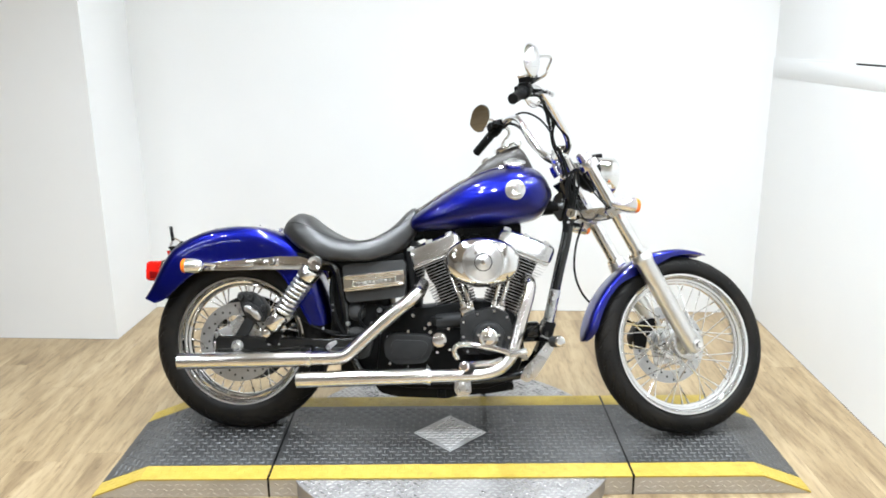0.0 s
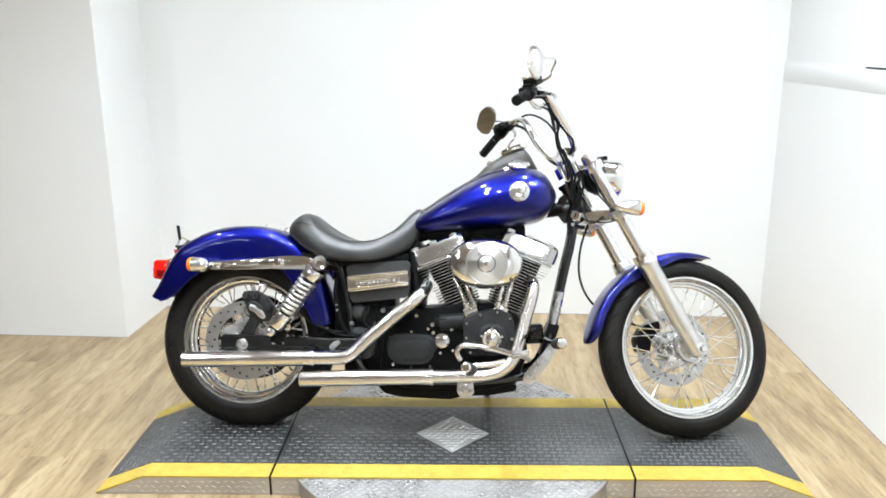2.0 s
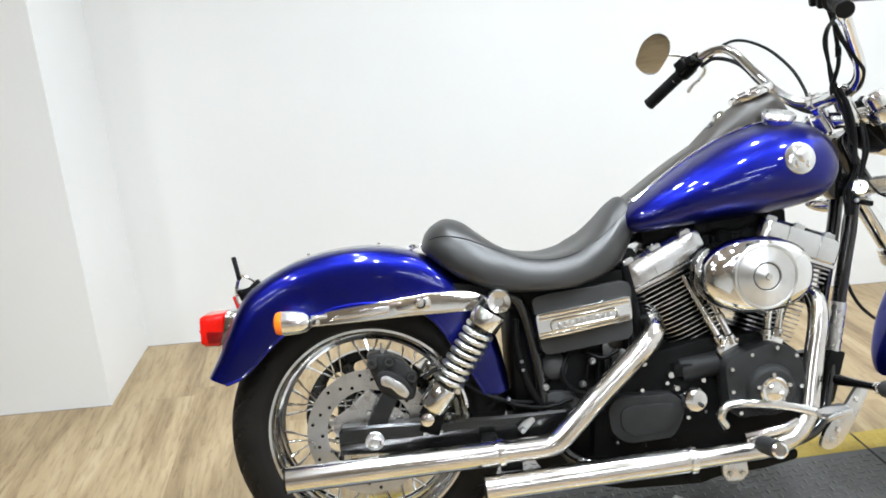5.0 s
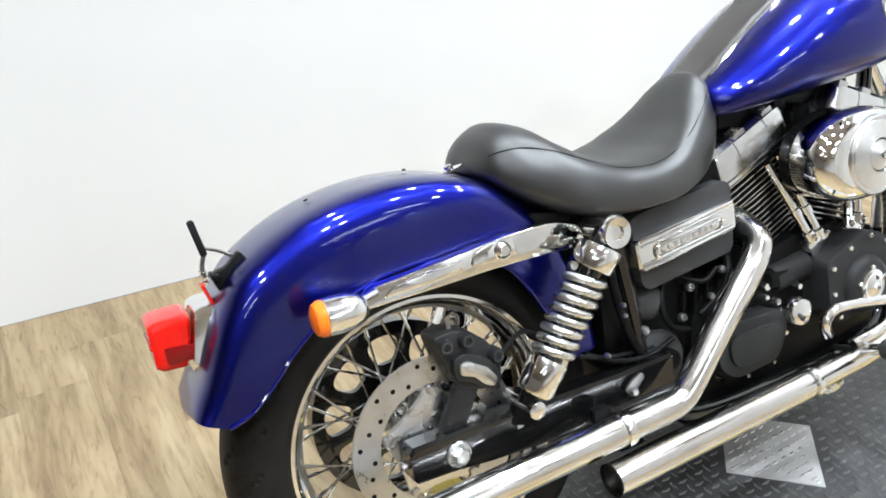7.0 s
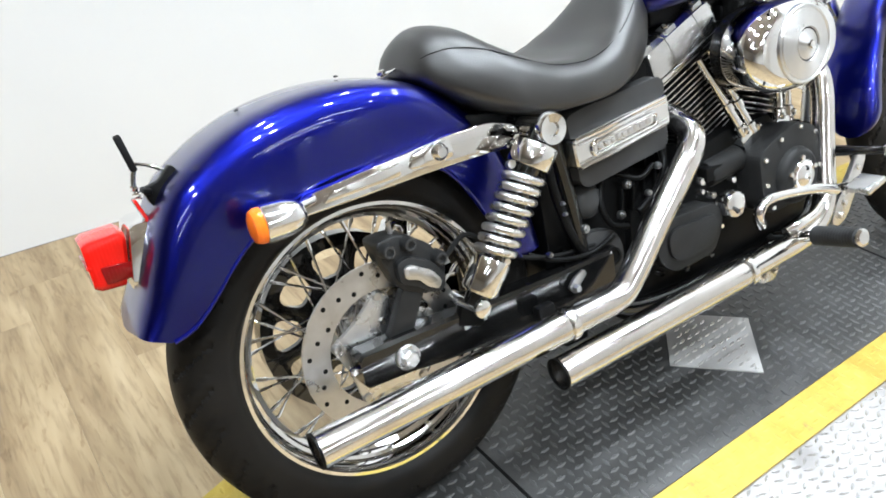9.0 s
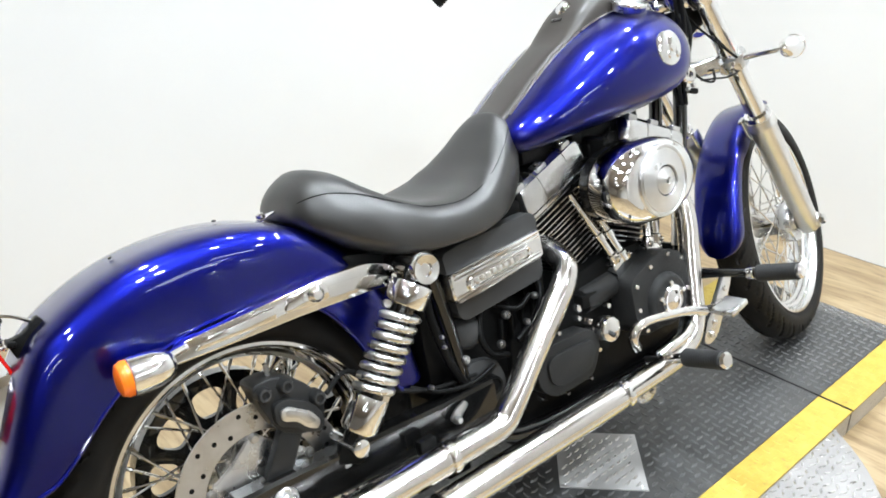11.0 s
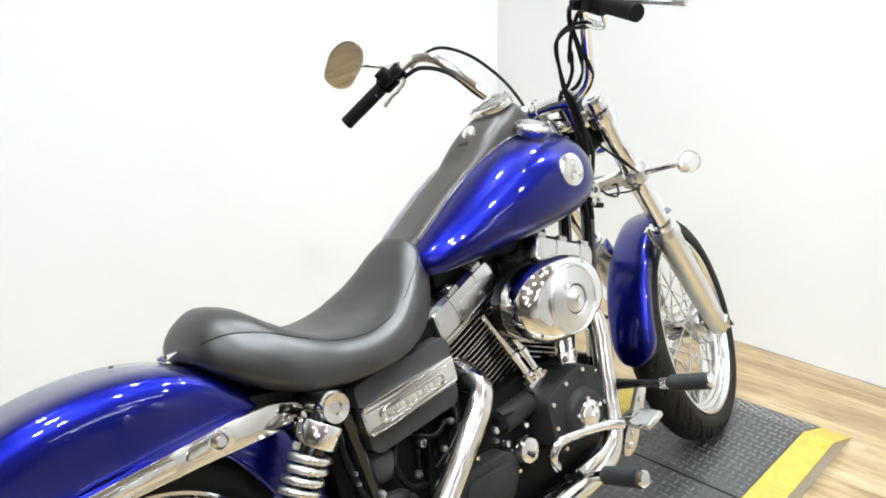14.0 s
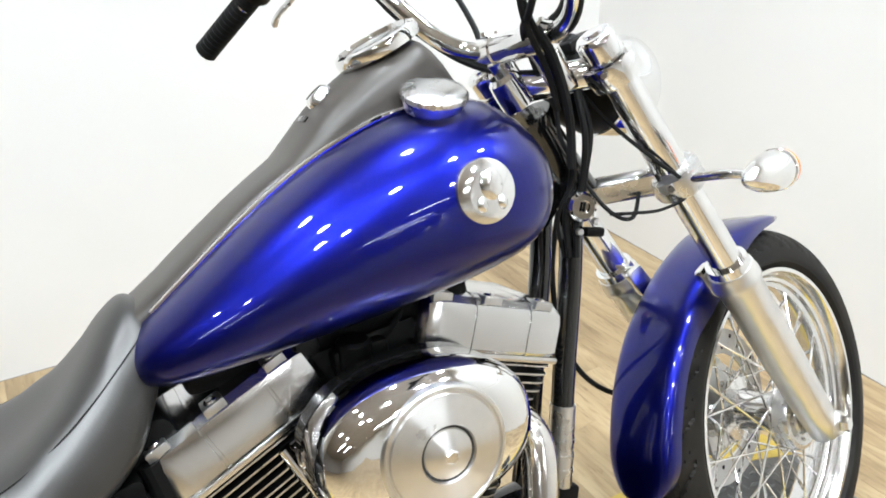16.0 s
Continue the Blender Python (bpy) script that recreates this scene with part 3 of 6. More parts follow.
def wheel(kind, c, R, width, rim_r, place, mat_tyre, spokes, hub_w):
    """Tyre, rim, hub and spokes round the axle at c."""
    w = width / 2
    seg = 432
    prof = []
    for a in np.linspace(-150, 150, 53):
        ca, sa = math.cos(radians(a)), math.sin(radians(a))
        prof.append((R - w * 0.92 + w * 0.92 * math.copysign(abs(ca) ** 0.9, ca) * (1.0 if ca > 0 else 0.55), w * math.copysign(abs(sa) ** 0.85, sa)))
    prof[0] = (rim_r - 0.006, -w * 0.70)
    prof[-1] = (rim_r - 0.006, w * 0.70)
    B = Matrix.Translation(c) @ basis((0, -1, 0))
    bm = bmesh.new()
    def groove(k, i):
        """Depth of the tread at this place: slanted cuts in pairs, alternating sides, and a ring on the wall."""
        off = (k - 26) / 26
        n_cut = 26
        ph = (i / seg * n_cut + abs(off) * 2.3 + (0.5 if off > 0 else 0.0)) % 1.0
        if 0.09 < abs(off) < 0.48 and abs(ph - 0.5) < 0.07:
            return 0.0052
        if 0.22 < abs(off) < 0.47 and abs((ph + 0.42) % 1.0 - 0.5) < 0.04:
            return 0.0035
        if abs(abs(off) - 0.735) < 0.012:
            return 0.0012
        return 0.0

    rows = [[bm.verts.new(B @ V((r - groove(k, i)) * math.cos(2 * math.pi * i / seg), (r - groove(k, i)) * math.sin(2 * math.pi * i / seg), h * (1 - groove(k, i) * 2.5))) for i in range(seg)] for k, (r, h) in enumerate(prof)]
    for k in range(len(rows) - 1):
        for i in range(seg):
            bm.faces.new((rows[k][i], rows[k][(i + 1) % seg], rows[k + 1][(i + 1) % seg], rows[k + 1][i]))
    hubp = lathe([(0.012, -hub_w), (0.034, -hub_w), (0.036, -hub_w * 0.9), (0.058, -hub_w * 0.84), (0.060, -hub_w * 0.80), (0.058, -hub_w * 0.72), (0.038, -hub_w * 0.62), (0.034, -hub_w * 0.3), (0.034, hub_w * 0.3), (0.038, hub_w * 0.62), (0.058, hub_w * 0.72), (0.060, hub_w * 0.80), (0.058, hub_w * 0.84), (0.036, hub_w * 0.9), (0.034, hub_w), (0.012, hub_w)], c, (0, -1, 0), 36)
    root = place(kind, hubp, "polished_alu", None, "spoked wheel with a chrome rim" if kind == "front_wheel" else "spoked rear wheel with a chrome rim")
    place("tyre", bm, mat_tyre, root, "black rubber tyre with slanted tread cuts", 30)
    q = w * 0.74
    rim = [(rim_r, -q), (rim_r + 0.003, -q - 0.003), (rim_r + 0.003, -q - 0.006), (rim_r - 0.004, -q - 0.006), (rim_r - 0.009, -q + 0.001), (rim_r - 0.0105, -q + 0.008), (rim_r - 0.012, -q * 0.62), (rim_r - 0.0205, -q * 0.55), (rim_r - 0.022, -q * 0.36), (rim_r - 0.030, -q * 0.28),
           (rim_r - 0.033, 0), (rim_r - 0.030, q * 0.28), (rim_r - 0.022, q * 0.36), (rim_r - 0.0205, q * 0.55), (rim_r - 0.012, q * 0.62), (rim_r - 0.0105, q - 0.008), (rim_r - 0.009, q - 0.001), (rim_r - 0.004, q + 0.006), (rim_r + 0.003, q + 0.006), (rim_r + 0.003, q + 0.003), (rim_r, q),
           (rim_r - 0.022, q * 0.4), (rim_r - 0.027, 0), (rim_r - 0.022, -q * 0.4)]
    place("rim", lathe(rim, c, (0, -1, 0), 96, closed=True), "chrome" if kind == "rear_wheel" else "polished_alu", root)
    # spokes: laced in crossing pairs on both flanges
    for i in range(spokes):
        side = -1 if i % 2 else 1
        lean = radians(58) * (1 if (i // 2) % 2 else -1)
        a = 2 * math.pi * i / spokes
        p = B @ V(0.055 * math.cos(a + lean), 0.055 * math.sin(a + lean), side * hub_w * 0.78)
        rr = rim_r - 0.028
        e = B @ V(rr * math.cos(a), rr * math.sin(a), side * q * 0.2)
        d = (e - p).normalized()
        sp = join(tube([p, e], 0.0021, 7, 1), tube([e - d * 0.022, e + d * 0.002], 0.0034, 7, 1))
        place("spoke", sp, "chrome", root)
    return root


def disc(c, y, r, place, root, mat_="steel"):
    o = Vector(c) + V(0, y, 0)
    bm = lathe([(r * 0.68, -0.0025), (r, -0.0025), (r, 0.0025), (r * 0.68, 0.0025)], o, (0, -1, 0), 60, closed=True)
    d = place("brake_disc", bm, mat_, root, "perforated steel brake disc", 30)
    for i in range(30):
        a = 2 * math.pi * i / 30
        rr = r * (0.76, 0.84, 0.92)[i % 3]
        p = o + V(rr * math.cos(a), -0.0026, rr * math.sin(a))
        place("vent_hole", lathe([(0, 0.0004), (0.0042, 0.0004), (0.0042, 0), (0, 0)], p, (0, -1, 0), 10), "black", root)
    n_ = 90
    wave = [0.080 + 0.0135 * max(0.0, math.cos(5 * (2 * math.pi * i / n_ - 0.3))) ** 1.5 - 0.006 * max(0.0, -math.cos(5 * (2 * math.pi * i / n_ - 0.3))) for i in range(n_)]
    rings = []
    for outer, yy in ((True, -0.005), (True, 0.004), (False, 0.004), (False, -0.008), (False, -0.0065)):
        f_ = 1.0 if outer else 0.30
        if yy == -0.0065:
            f_ = 0.86
        rings.append([o + V((wave[i] if f_ > 0.5 else 0.08) * f_ * math.cos(2 * math.pi * i / n_), yy, (wave[i] if f_ > 0.5 else 0.08) * f_ * math.sin(2 * math.pi * i / n_)) for i in range(n_)])
    place("disc_carrier", loft(rings, closed=True), "satin_alu", root, "satin metal disc carrier", 30)
    for i in range(5):
        a = 2 * math.pi * i / 5 + 0.3
        place("disc_rivet", lathe([(0, 0.0075), (0.006, 0.007), (0.0085, 0.0035), (0.0085, -0.002)], o + V(0.090 * math.cos(a), -0.0025, 0.090 * math.sin(a)), (0, -1, 0), 14, cap=False), "steel", root)
    for i in range(5):
        a = 2 * math.pi * i / 5 + 0.3
        place("disc_bolt", bolt(o + V(0.046 * math.cos(a), -0.006, 0.046 * math.sin(a)), (0, -1, 0), 0.007, 0.006), "chrome", root)
    return d


rear = wheel("rear_wheel", RW, 0.331, 0.150, 0.236, P, "tyre_rear", 40, 0.062)
disc(RW, -0.082, 0.146, P, rear)
# belt pulley on the far side of the rear wheel, with oval openings
o = RW + V(0, 0.088, 0)
NH, RH, HO = 9, 0.110, 0.0262
bm = bmesh.new()
for k in range(NH):
    loops = []
    for outer, yy in ((True, -0.008), (False, -0.006), (False, 0.006), (True, 0.008)):
        ring = []
        for j in range(28):
            ca, sa = math.cos(2 * math.pi * j / 28), math.sin(2 * math.pi * j / 28)
            if outer:
                half = math.pi * RH / NH
                f_ = min(half / max(abs(ca), 1e-6), (0.034 if sa > 0 else 0.075) / max(abs(sa), 1e-6))
            else:
                f_ = HO * (1.0 + 0.08 * sa) / (abs(ca) ** 3 + abs(sa) ** 3) ** (1 / 3)
            ang, rad = 2 * math.pi * k / NH + f_ * ca / RH + 0.24, RH + f_ * sa
            ring.append(bm.verts.new(o + V(rad * math.cos(ang), yy, rad * math.sin(ang))))
        loops.append(ring)
    for a_, b_ in zip(loops, loops[1:]):
        for j in range(28):
            bm.faces.new((a_[j], a_[(j + 1) % 28], b_[(j + 1) % 28], b_[j]))
bmesh.ops.remove_doubles(bm, verts=bm.verts[:], dist=0.0002)
P("belt_pulley", join(bm, lathe([(0.142, -0.016), (0.164, -0.016), (0.164, 0.016), (0.142, 0.016)], o, (0, -1, 0), 64, closed=True)), "gloss_black", rear, "black belt pulley with oval openings", 30)
front = wheel("front_wheel", FW, 0.326, 0.104, 0.254, F, "tyre_front", 40, 0.058)
disc(FW, 0.082, 0.146, F, front)
F("hub_cap", lathe([(0, -0.022), (0.052, -0.022), (0.0585, -0.018), (0.0595, -0.012), (0.0595, 0.010), (0.057, 0.015), (0.050, 0.017), (0.048, 0.0145), (0.032, 0.0145), (0.030, 0.019), (0, 0.019)], FW + V(0, -0.058, 0), (0, -1, 0), 44), "satin_alu", front, "round polished hub cover")
for i in range(10):
    a = 2 * math.pi * i / 10
    F("hub_bolt", bolt(FW + V(0.040 * math.cos(a), -0.0725, 0.040 * math.sin(a)), (0, -1, 0), 0.0035, 0.003), "steel", front)


# ---- fork, headlight, handlebar ----
FORK_Y = 0.104


def fork_pt(z, y):
    return V(FW.x + (FW.z - z) * math.tan(RAKE) - 0.008, y, z)


for s, yy in ((-1, -FORK_Y), (1, FORK_Y)):
    leg = F("fork_leg", tube([fork_pt(0.60, yy), fork_pt(0.985, yy)], 0.0245, 24, 1), "chrome", None, "chrome fork tube with a polished aluminium slider")
    d = (fork_pt(0.3, yy) - fork_pt(0.6, yy)).normalized()
    a, b = fork_pt(0.645, yy), fork_pt(0.315, yy)
    ln = (b - a).length
    prof = [(0.0248, 0), (0.0345, 0.0), (0.0355, 0.004), (0.0355, 0.014), (0.038, 0.018), (0.038, 0.028), (0.0335, 0.036), (0.0328, ln * 0.55), (0.0295, ln * 0.9), (0.027, ln + 0.012), (0.019, ln + 0.022), (0, ln + 0.022)]
    F("slider", lathe(prof, a, b - a, 28), "fork_alu", leg, "polished aluminium fork slider")
    F("dust_cap", lathe([(0.0248, -0.014), (0.032, -0.014), (0.033, 0.0), (0.0248, 0.0)], a, b - a, 24, closed=True), "chrome", leg)
    top = fork_pt(0.985, yy)
    F("fork_cap", lathe([(0, 0.033), (0.012, 0.033), (0.013, 0.030), (0.0225, 0.029), (0.0265, 0.025), (0.0275, 0.018), (0.0275, -0.004), (0.022, -0.008)], top, AX, 24), "chrome", leg, "domed chrome fork cap")
    lo = fork_pt(0.325, yy)
    F("axle_clamp", lathe([(0, -0.03), (0.019, -0.03), (0.022, -0.025), (0.022, 0.02), (0, 0.02)], lo + V(0.012, 0, -0.006), (0, 1, 0), 20), "fork_alu", leg)
    F("axle_nut", bolt(lo + V(0.012, s * 0.028, -0.006), (0, s, 0), 0.0145, 0.016), "chrome", leg)
# triple clamps
for z, r_, nm in ((0.965, 0.037, "upper_clamp"), (0.80, 0.037, "lower_clamp")):
    ringz = [fork_pt(z, -FORK_Y), fork_pt(z, FORK_Y)]
    head = PIV + AX * (z / AX.z) + V(-0.045, 0, 0)
    if z > 0.9:
        bm = join(*[lathe([(0.0238, -0.016), (r_, -0.016), (r_ + 0.001, -0.012), (r_ + 0.001, 0.012), (r_, 0.016), (0.0238, 0.016)], q, AX, 24, closed=True) for q in ringz], tube([ringz[0] + V(-0.012, 0.028, 0), head + V(0.025, 0, 0.004), ringz[1] + V(-0.012, -0.028, 0)], 0.022, 14, 6, flat=0.8), lathe([(0, 0.028), (0.016, 0.028), (0.022, 0.022), (0.024, 0.0), (0.024, -0.02)], head + V(0.01, 0, 0.0), AX, 24))
    else:
        bm = join(*[lathe([(0.0238, -0.016), (r_, -0.016), (r_ + 0.001, -0.012), (r_ + 0.001, 0.012), (r_, 0.016), (0.0238, 0.016)], q, AX, 24, closed=True) for q in ringz],
                  tube([ringz[0] + V(-0.012, 0.028, 0), head + V(0.02, 0, 0.004), ringz[1] + V(-0.012, -0.028, 0)], 0.02, 12, 5, flat=0.75),
                  loft([[q_ + AX * h_ for q_ in (ringz[0] + V(-0.03, 0.01, 0), head + V(-0.02, -0.03, 0), head + V(-0.02, 0.03, 0), ringz[1] + V(-0.03, -0.01, 0), ringz[1] + V(0.0, -0.03, 0), ringz[0] + V(0.0, 0.03, 0))] for h_ in (-0.013, 0.013)]))
    F(nm, bm, "chrome" if z > 0.9 else "satin_alu", None, "chrome triple clamp")
for z in (0.965, 0.80):
    F("clamp_bolt", bolt(fork_pt(z, -FORK_Y) + V(-0.034, -0.012, -0.01), (-0.8, -0.5, 0), 0.006, 0.012), "chrome")
P("steering_head", lathe([(0, -0.01), (0.034, -0.01), (0.036, 0.0), (0.032, 0.012), (0.032, 0.125), (0.036, 0.135), (0.036, 0.145), (0, 0.145)], PIV + V(-0.045, 0, 0) + AX * (0.80 / AX.z), AX, 24), "gloss_black", None, "black frame steering head")
# headlight
HL = V(1.328, -0.024, 0.947)
hd = V(0.985, 0, -0.10)
hl = F("headlight", lathe([(0, -0.098), (0.022, -0.096), (0.044, -0.086), (0.059, -0.064), (0.066, -0.030), (0.068, 0.0), (0.068, 0.020)], HL, hd, 36, cap=False), "black", None, "round headlight with a chrome bezel")
F("bezel", lathe([(0.0665, -0.034), (0.0690, -0.032), (0.0715, 0.0), (0.073, 0.012), (0.0725, 0.034), (0.066, 0.043), (0.060, 0.044), (0.060, 0.036), (0.063, 0.02)], HL, hd, 40, closed=True), "chrome", hl)
F("headlight_glass", lathe([(0.0605, 0.036), (0.05, 0.046), (0.03, 0.053), (0, 0.056)], HL, hd, 32, cap=False), "glass", hl)
F("reflector", lathe([(0.058, 0.03), (0.045, 0.004), (0.02, -0.014), (0, -0.018)], HL, hd, 32, cap=False), "chrome", hl)
F("headlight_bracket", join(box(tuple(HL + V(-0.045, 0, 0.066)), (0.085, 0.05, 0.018), 0.006, (0, -12, 0)), tube([HL + V(-0.05, 0, 0.07), HL + V(-0.085, 0, 0.04), HL + V(-0.095, 0, 0.0)], 0.014, 10, 4)), "black", hl)

# handlebar
BAR = [(0.968, 0.360, 1.165), (1.005, 0.309, 1.203), (1.04, 0.263, 1.224), (1.062, 0.215, 1.203), (1.085, 0.155, 1.126), (1.116, 0.102, 1.053), (1.146, 0.058, 1.022), (1.158, 0.0, 1.018),
       (1.168, -0.055, 1.019), (1.169, -0.094, 1.034), (1.149, -0.126, 1.066), (1.104, -0.159, 1.122), (1.060, -0.190, 1.172), (1.026, -0.206, 1.197), (0.990, -0.236, 1.190), (0.945, -0.298, 1.150)]
bar = G("handlebar", tube(BAR, 0.0125, 16, 6), "chrome", None, "tall chrome handlebar with black rubber grips")
RISE = [V(1.158, 0.040, 1.017), V(1.163, -0.040, 1.017)]
for q in RISE:
    G("riser", tube([q + V(0.004, 0, -0.008), q + V(0.034, 0, -0.064)], [0.02, 0.018], 18, 1), "chrome", bar)
G("riser_clamp", join(lathe([(0, -0.062), (0.020, -0.062), (0.0225, -0.059), (0.0225, -0.032), (0.020, -0.030), (0.020, 0.030), (0.0225, 0.032), (0.0225, 0.059), (0.020, 0.062), (0, 0.062)], V(1.160, 0, 1.019), (0, 1, 0), 24), *[bolt(q + V(dx, 0, 0.022), (0, 0, 1), 0.005, 0.006) for q in RISE for dx in (-0.012, 0.012)]), "chrome", bar, "chrome handlebar clamp")
GL, GR = V(0.932, 0.447, 1.120), V(0.900, -0.368, 1.108)


def grip(end, inner, nm):
    d = (inner - end)
    ln = d.length
    prof = [(0, 0), (0.0155, 0.0), (0.0178, 0.002)]
    k = 14
    for i in range(k):
        z = 0.006 + (ln - 0.012) * i / k
        prof += [(0.0175, z), (0.0175, z + (ln / k) * 0.62), (0.0166, z + (ln / k) * 0.70), (0.0166, z + (ln / k) * 0.9)]
    prof += [(0.020, ln - 0.004), (0.021, ln), (0.013, ln)]
    G(nm, lathe(prof, end, d, 22), "rubber", bar, "ribbed black rubber grip")
    return d.normalized()


iL, iR = V(0.982, 0.340, 1.181), V(0.953, -0.286, 1.157)
dL, dR = grip(GL, iL, "grip"), grip(GR, iR, "grip")


def frame_at(o, d):
    return Matrix.Translation(o) @ basis(d, (0, 0, 1))


def local_box(Mx, c, size, bev=0.003):
    bm = bmesh.new()
    bmesh.ops.create_cube(bm, size=1.0, matrix=Matrix.Diagonal((*size, 1)))
    bevelled(bm, bev)
    bm.transform(Mx @ Matrix.Translation(c))
    return bm


for s, o, d in ((1, iL, dL), (-1, iR, dR)):
    Mx = frame_at(o, d)
    G("switch_housing", join(lathe([(0.013, 0.0), (0.023, 0.0), (0.0245, 0.004), (0.0245, 0.034), (0.022, 0.04), (0.013, 0.04)], o, d, 20, closed=True), local_box(Mx, (0.022, 0, 0.02), (0.02, 0.03, 0.034), 0.004)), "black", bar, "black switch housing with small buttons")
    for k in range(3):
        G("switch_button", local_box(Mx, (-0.002 + 0.013 * k, -0.0255 if s > 0 else 0.0255, 0.012 + 0.008 * (k % 2)), (0.009, 0.006, 0.011), 0.0015), "dark_metal", bar)
    G("switch_block", local_box(Mx, (0.004, 0.024 if s > 0 else -0.020, 0.022), (0.036, 0.022, 0.030), 0.004), "black", bar)
    G("lever_perch", join(lathe([(0.013, 0.042), (0.019, 0.042), (0.020, 0.046), (0.020, 0.062), (0.018, 0.066), (0.013, 0.066)], o, d, 18, closed=True), local_box(Mx, (-0.004, 0.024 if s > 0 else -0.024, 0.054), (0.02, 0.034, 0.022), 0.004)), "black", bar)
    fw = (V(1, 0, -0.12) - d * V(1, 0, -0.12).dot(d)).normalized()
    f0 = o + d * 0.054 + fw * 0.022
    sp_ = 1.2
    ln_ = 1.0 if s < 0 else 0.62
    pts = [f0, f0 - d * 0.015 * ln_ + fw * 0.022 * sp_, f0 - d * 0.06 * ln_ + fw * 0.034 * sp_, f0 - d * 0.115 * ln_ + fw * 0.034 * sp_, f0 - d * 0.15 * ln_ + fw * 0.040 * sp_]
    if s < 0:
        pts = [V(0.996, -0.248, 1.178), V(1.022, -0.280, 1.166), V(1.029, -0.328, 1.150), V(1.024, -0.380, 1.128), V(1.016, -0.421, 1.112)]
    G("brake_lever" if s < 0 else "clutch_lever", tube(pts, [0.009, 0.008, 0.0068, 0.0062, 0.0085], 10, 5, flat=0.7), "satin_alu", bar, "polished hand lever")
# brake master cylinder
Mx = frame_at(iR, dR)
mc = G("brake_reservoir", local_box(Mx, (0.034, 0.01, 0.05), (0.028, 0.05, 0.068), 0.005), "black", None, "black brake fluid reservoir with a chrome lid")
G("reservoir_lid", local_box(Mx, (0.052, 0.01, 0.05), (0.009, 0.052, 0.072), 0.003), "chrome", mc)


def mirror(stem, c, nrm, up, s):
    """A rounded mirror head on a thin stem."""
    z = Vector(nrm).normalized()
    x = Vector(up)
    x = (x - z * x.dot(z)).normalized()
    y = z.cross(x)
    out = rounded([(-0.037, -0.053), (0.006, -0.066), (0.037, -0.048), (0.046, 0.02), (0.029, 0.060), (-0.018, 0.062), (-0.044, 0.02)], 0.028, 5)
    c = Vector(c)
    rings = []
    for sc, h in ((0.35, -0.024), (0.72, -0.018), (0.95, -0.006), (1.0, 0.0), (0.98, 0.003), (0.92, 0.0032)):
        rings.append([c + x * a * sc + y * b * s * sc + z * h for a, b in out])
    root = G("mirror", loft(rings), "chrome", None, "rounded chrome rear-view mirror on a thin stem")
    G("mirror_glass", loft([[c + x * a * sc + y * b * s * sc + z * h for a, b in out] for sc, h in ((0.91, 0.0028), (0.905, 0.0042))]), "mirror", root)
    G("mirror_stem", tube(stem, 0.0052, 10, 5), "chrome", root)


mirror([iL + dL * 0.055 + V(0.008, 0, 0.02), iL + V(0.045, 0.02, 0.055), V(0.995, 0.37, 1.243), V(0.957, 0.400, 1.256)], (0.940, 0.408, 1.260), (-0.70, -0.66, -0.37), (0.66, -0.69, -0.75), 1)
mirror([iR + dR * 0.055 + V(0.008, 0, 0.02), iR + V(0.078, -0.005, 0.065), V(1.035, -0.30, 1.24), V(1.035, -0.345, 1.262), V(0.98, -0.395, 1.245)], (0.950, -0.408, 1.228), (-0.76, 0.65, -0.10), (0.3, 0.95, -0.4), -1)


def cable(pts, r=0.0042, name="control_cable"):
    G(name, tube(pts, r, 8, 8), "rubber", None, "black control cable")


cable([iL + dL * 0.07 + V(0.03, 0, -0.005), (1.055, 0.235, 1.231), (1.090, 0.205, 1.232), (1.135, 0.165, 1.196), (1.166, 0.122, 1.131), (1.172, 0.088, 1.066), (1.166, 0.060, 1.0), (1.185, 0.03, 0.94)])
cable([iL + dL * 0.06 + V(0.01, 0, -0.02), (1.03, 0.245, 1.196), (1.062, 0.19, 1.163), (1.09, 0.14, 1.09), (1.13, 0.08, 1.02), (1.165, 0.02, 0.985), (1.19, -0.04, 0.975)], 0.0055)
# throttle cables leave the twist grip through bent chrome ends and bow out before the clamp
for k_ in (0.0, 1.0):
    o_ = V(0.006, -0.004, 0.009) * k_
    G("cable_elbow", tube([iR + dR * 0.018 + V(0.004, 0, -0.024), V(0.985, -0.262, 1.122) + o_, V(1.008, -0.236, 1.126) + o_, V(1.023, -0.210, 1.1416) + o_], 0.0046, 10, 6), "chrome", bar)
    cable([V(1.018, -0.219, 1.136) + o_, V(1.045, -0.168, 1.150) + o_, V(1.068, -0.130, 1.153) + o_, V(1.086, -0.098, 1.144) + o_ * 0.8, V(1.094, -0.085, 1.124) + o_ * 0.6, V(1.107, -0.077, 1.090), V(1.123, -0.071, 1.044) - o_ * 0.8, V(1.154, -0.064, 0.988) - o_, V(1.170, -0.056, 0.935) - o_], 0.0041)
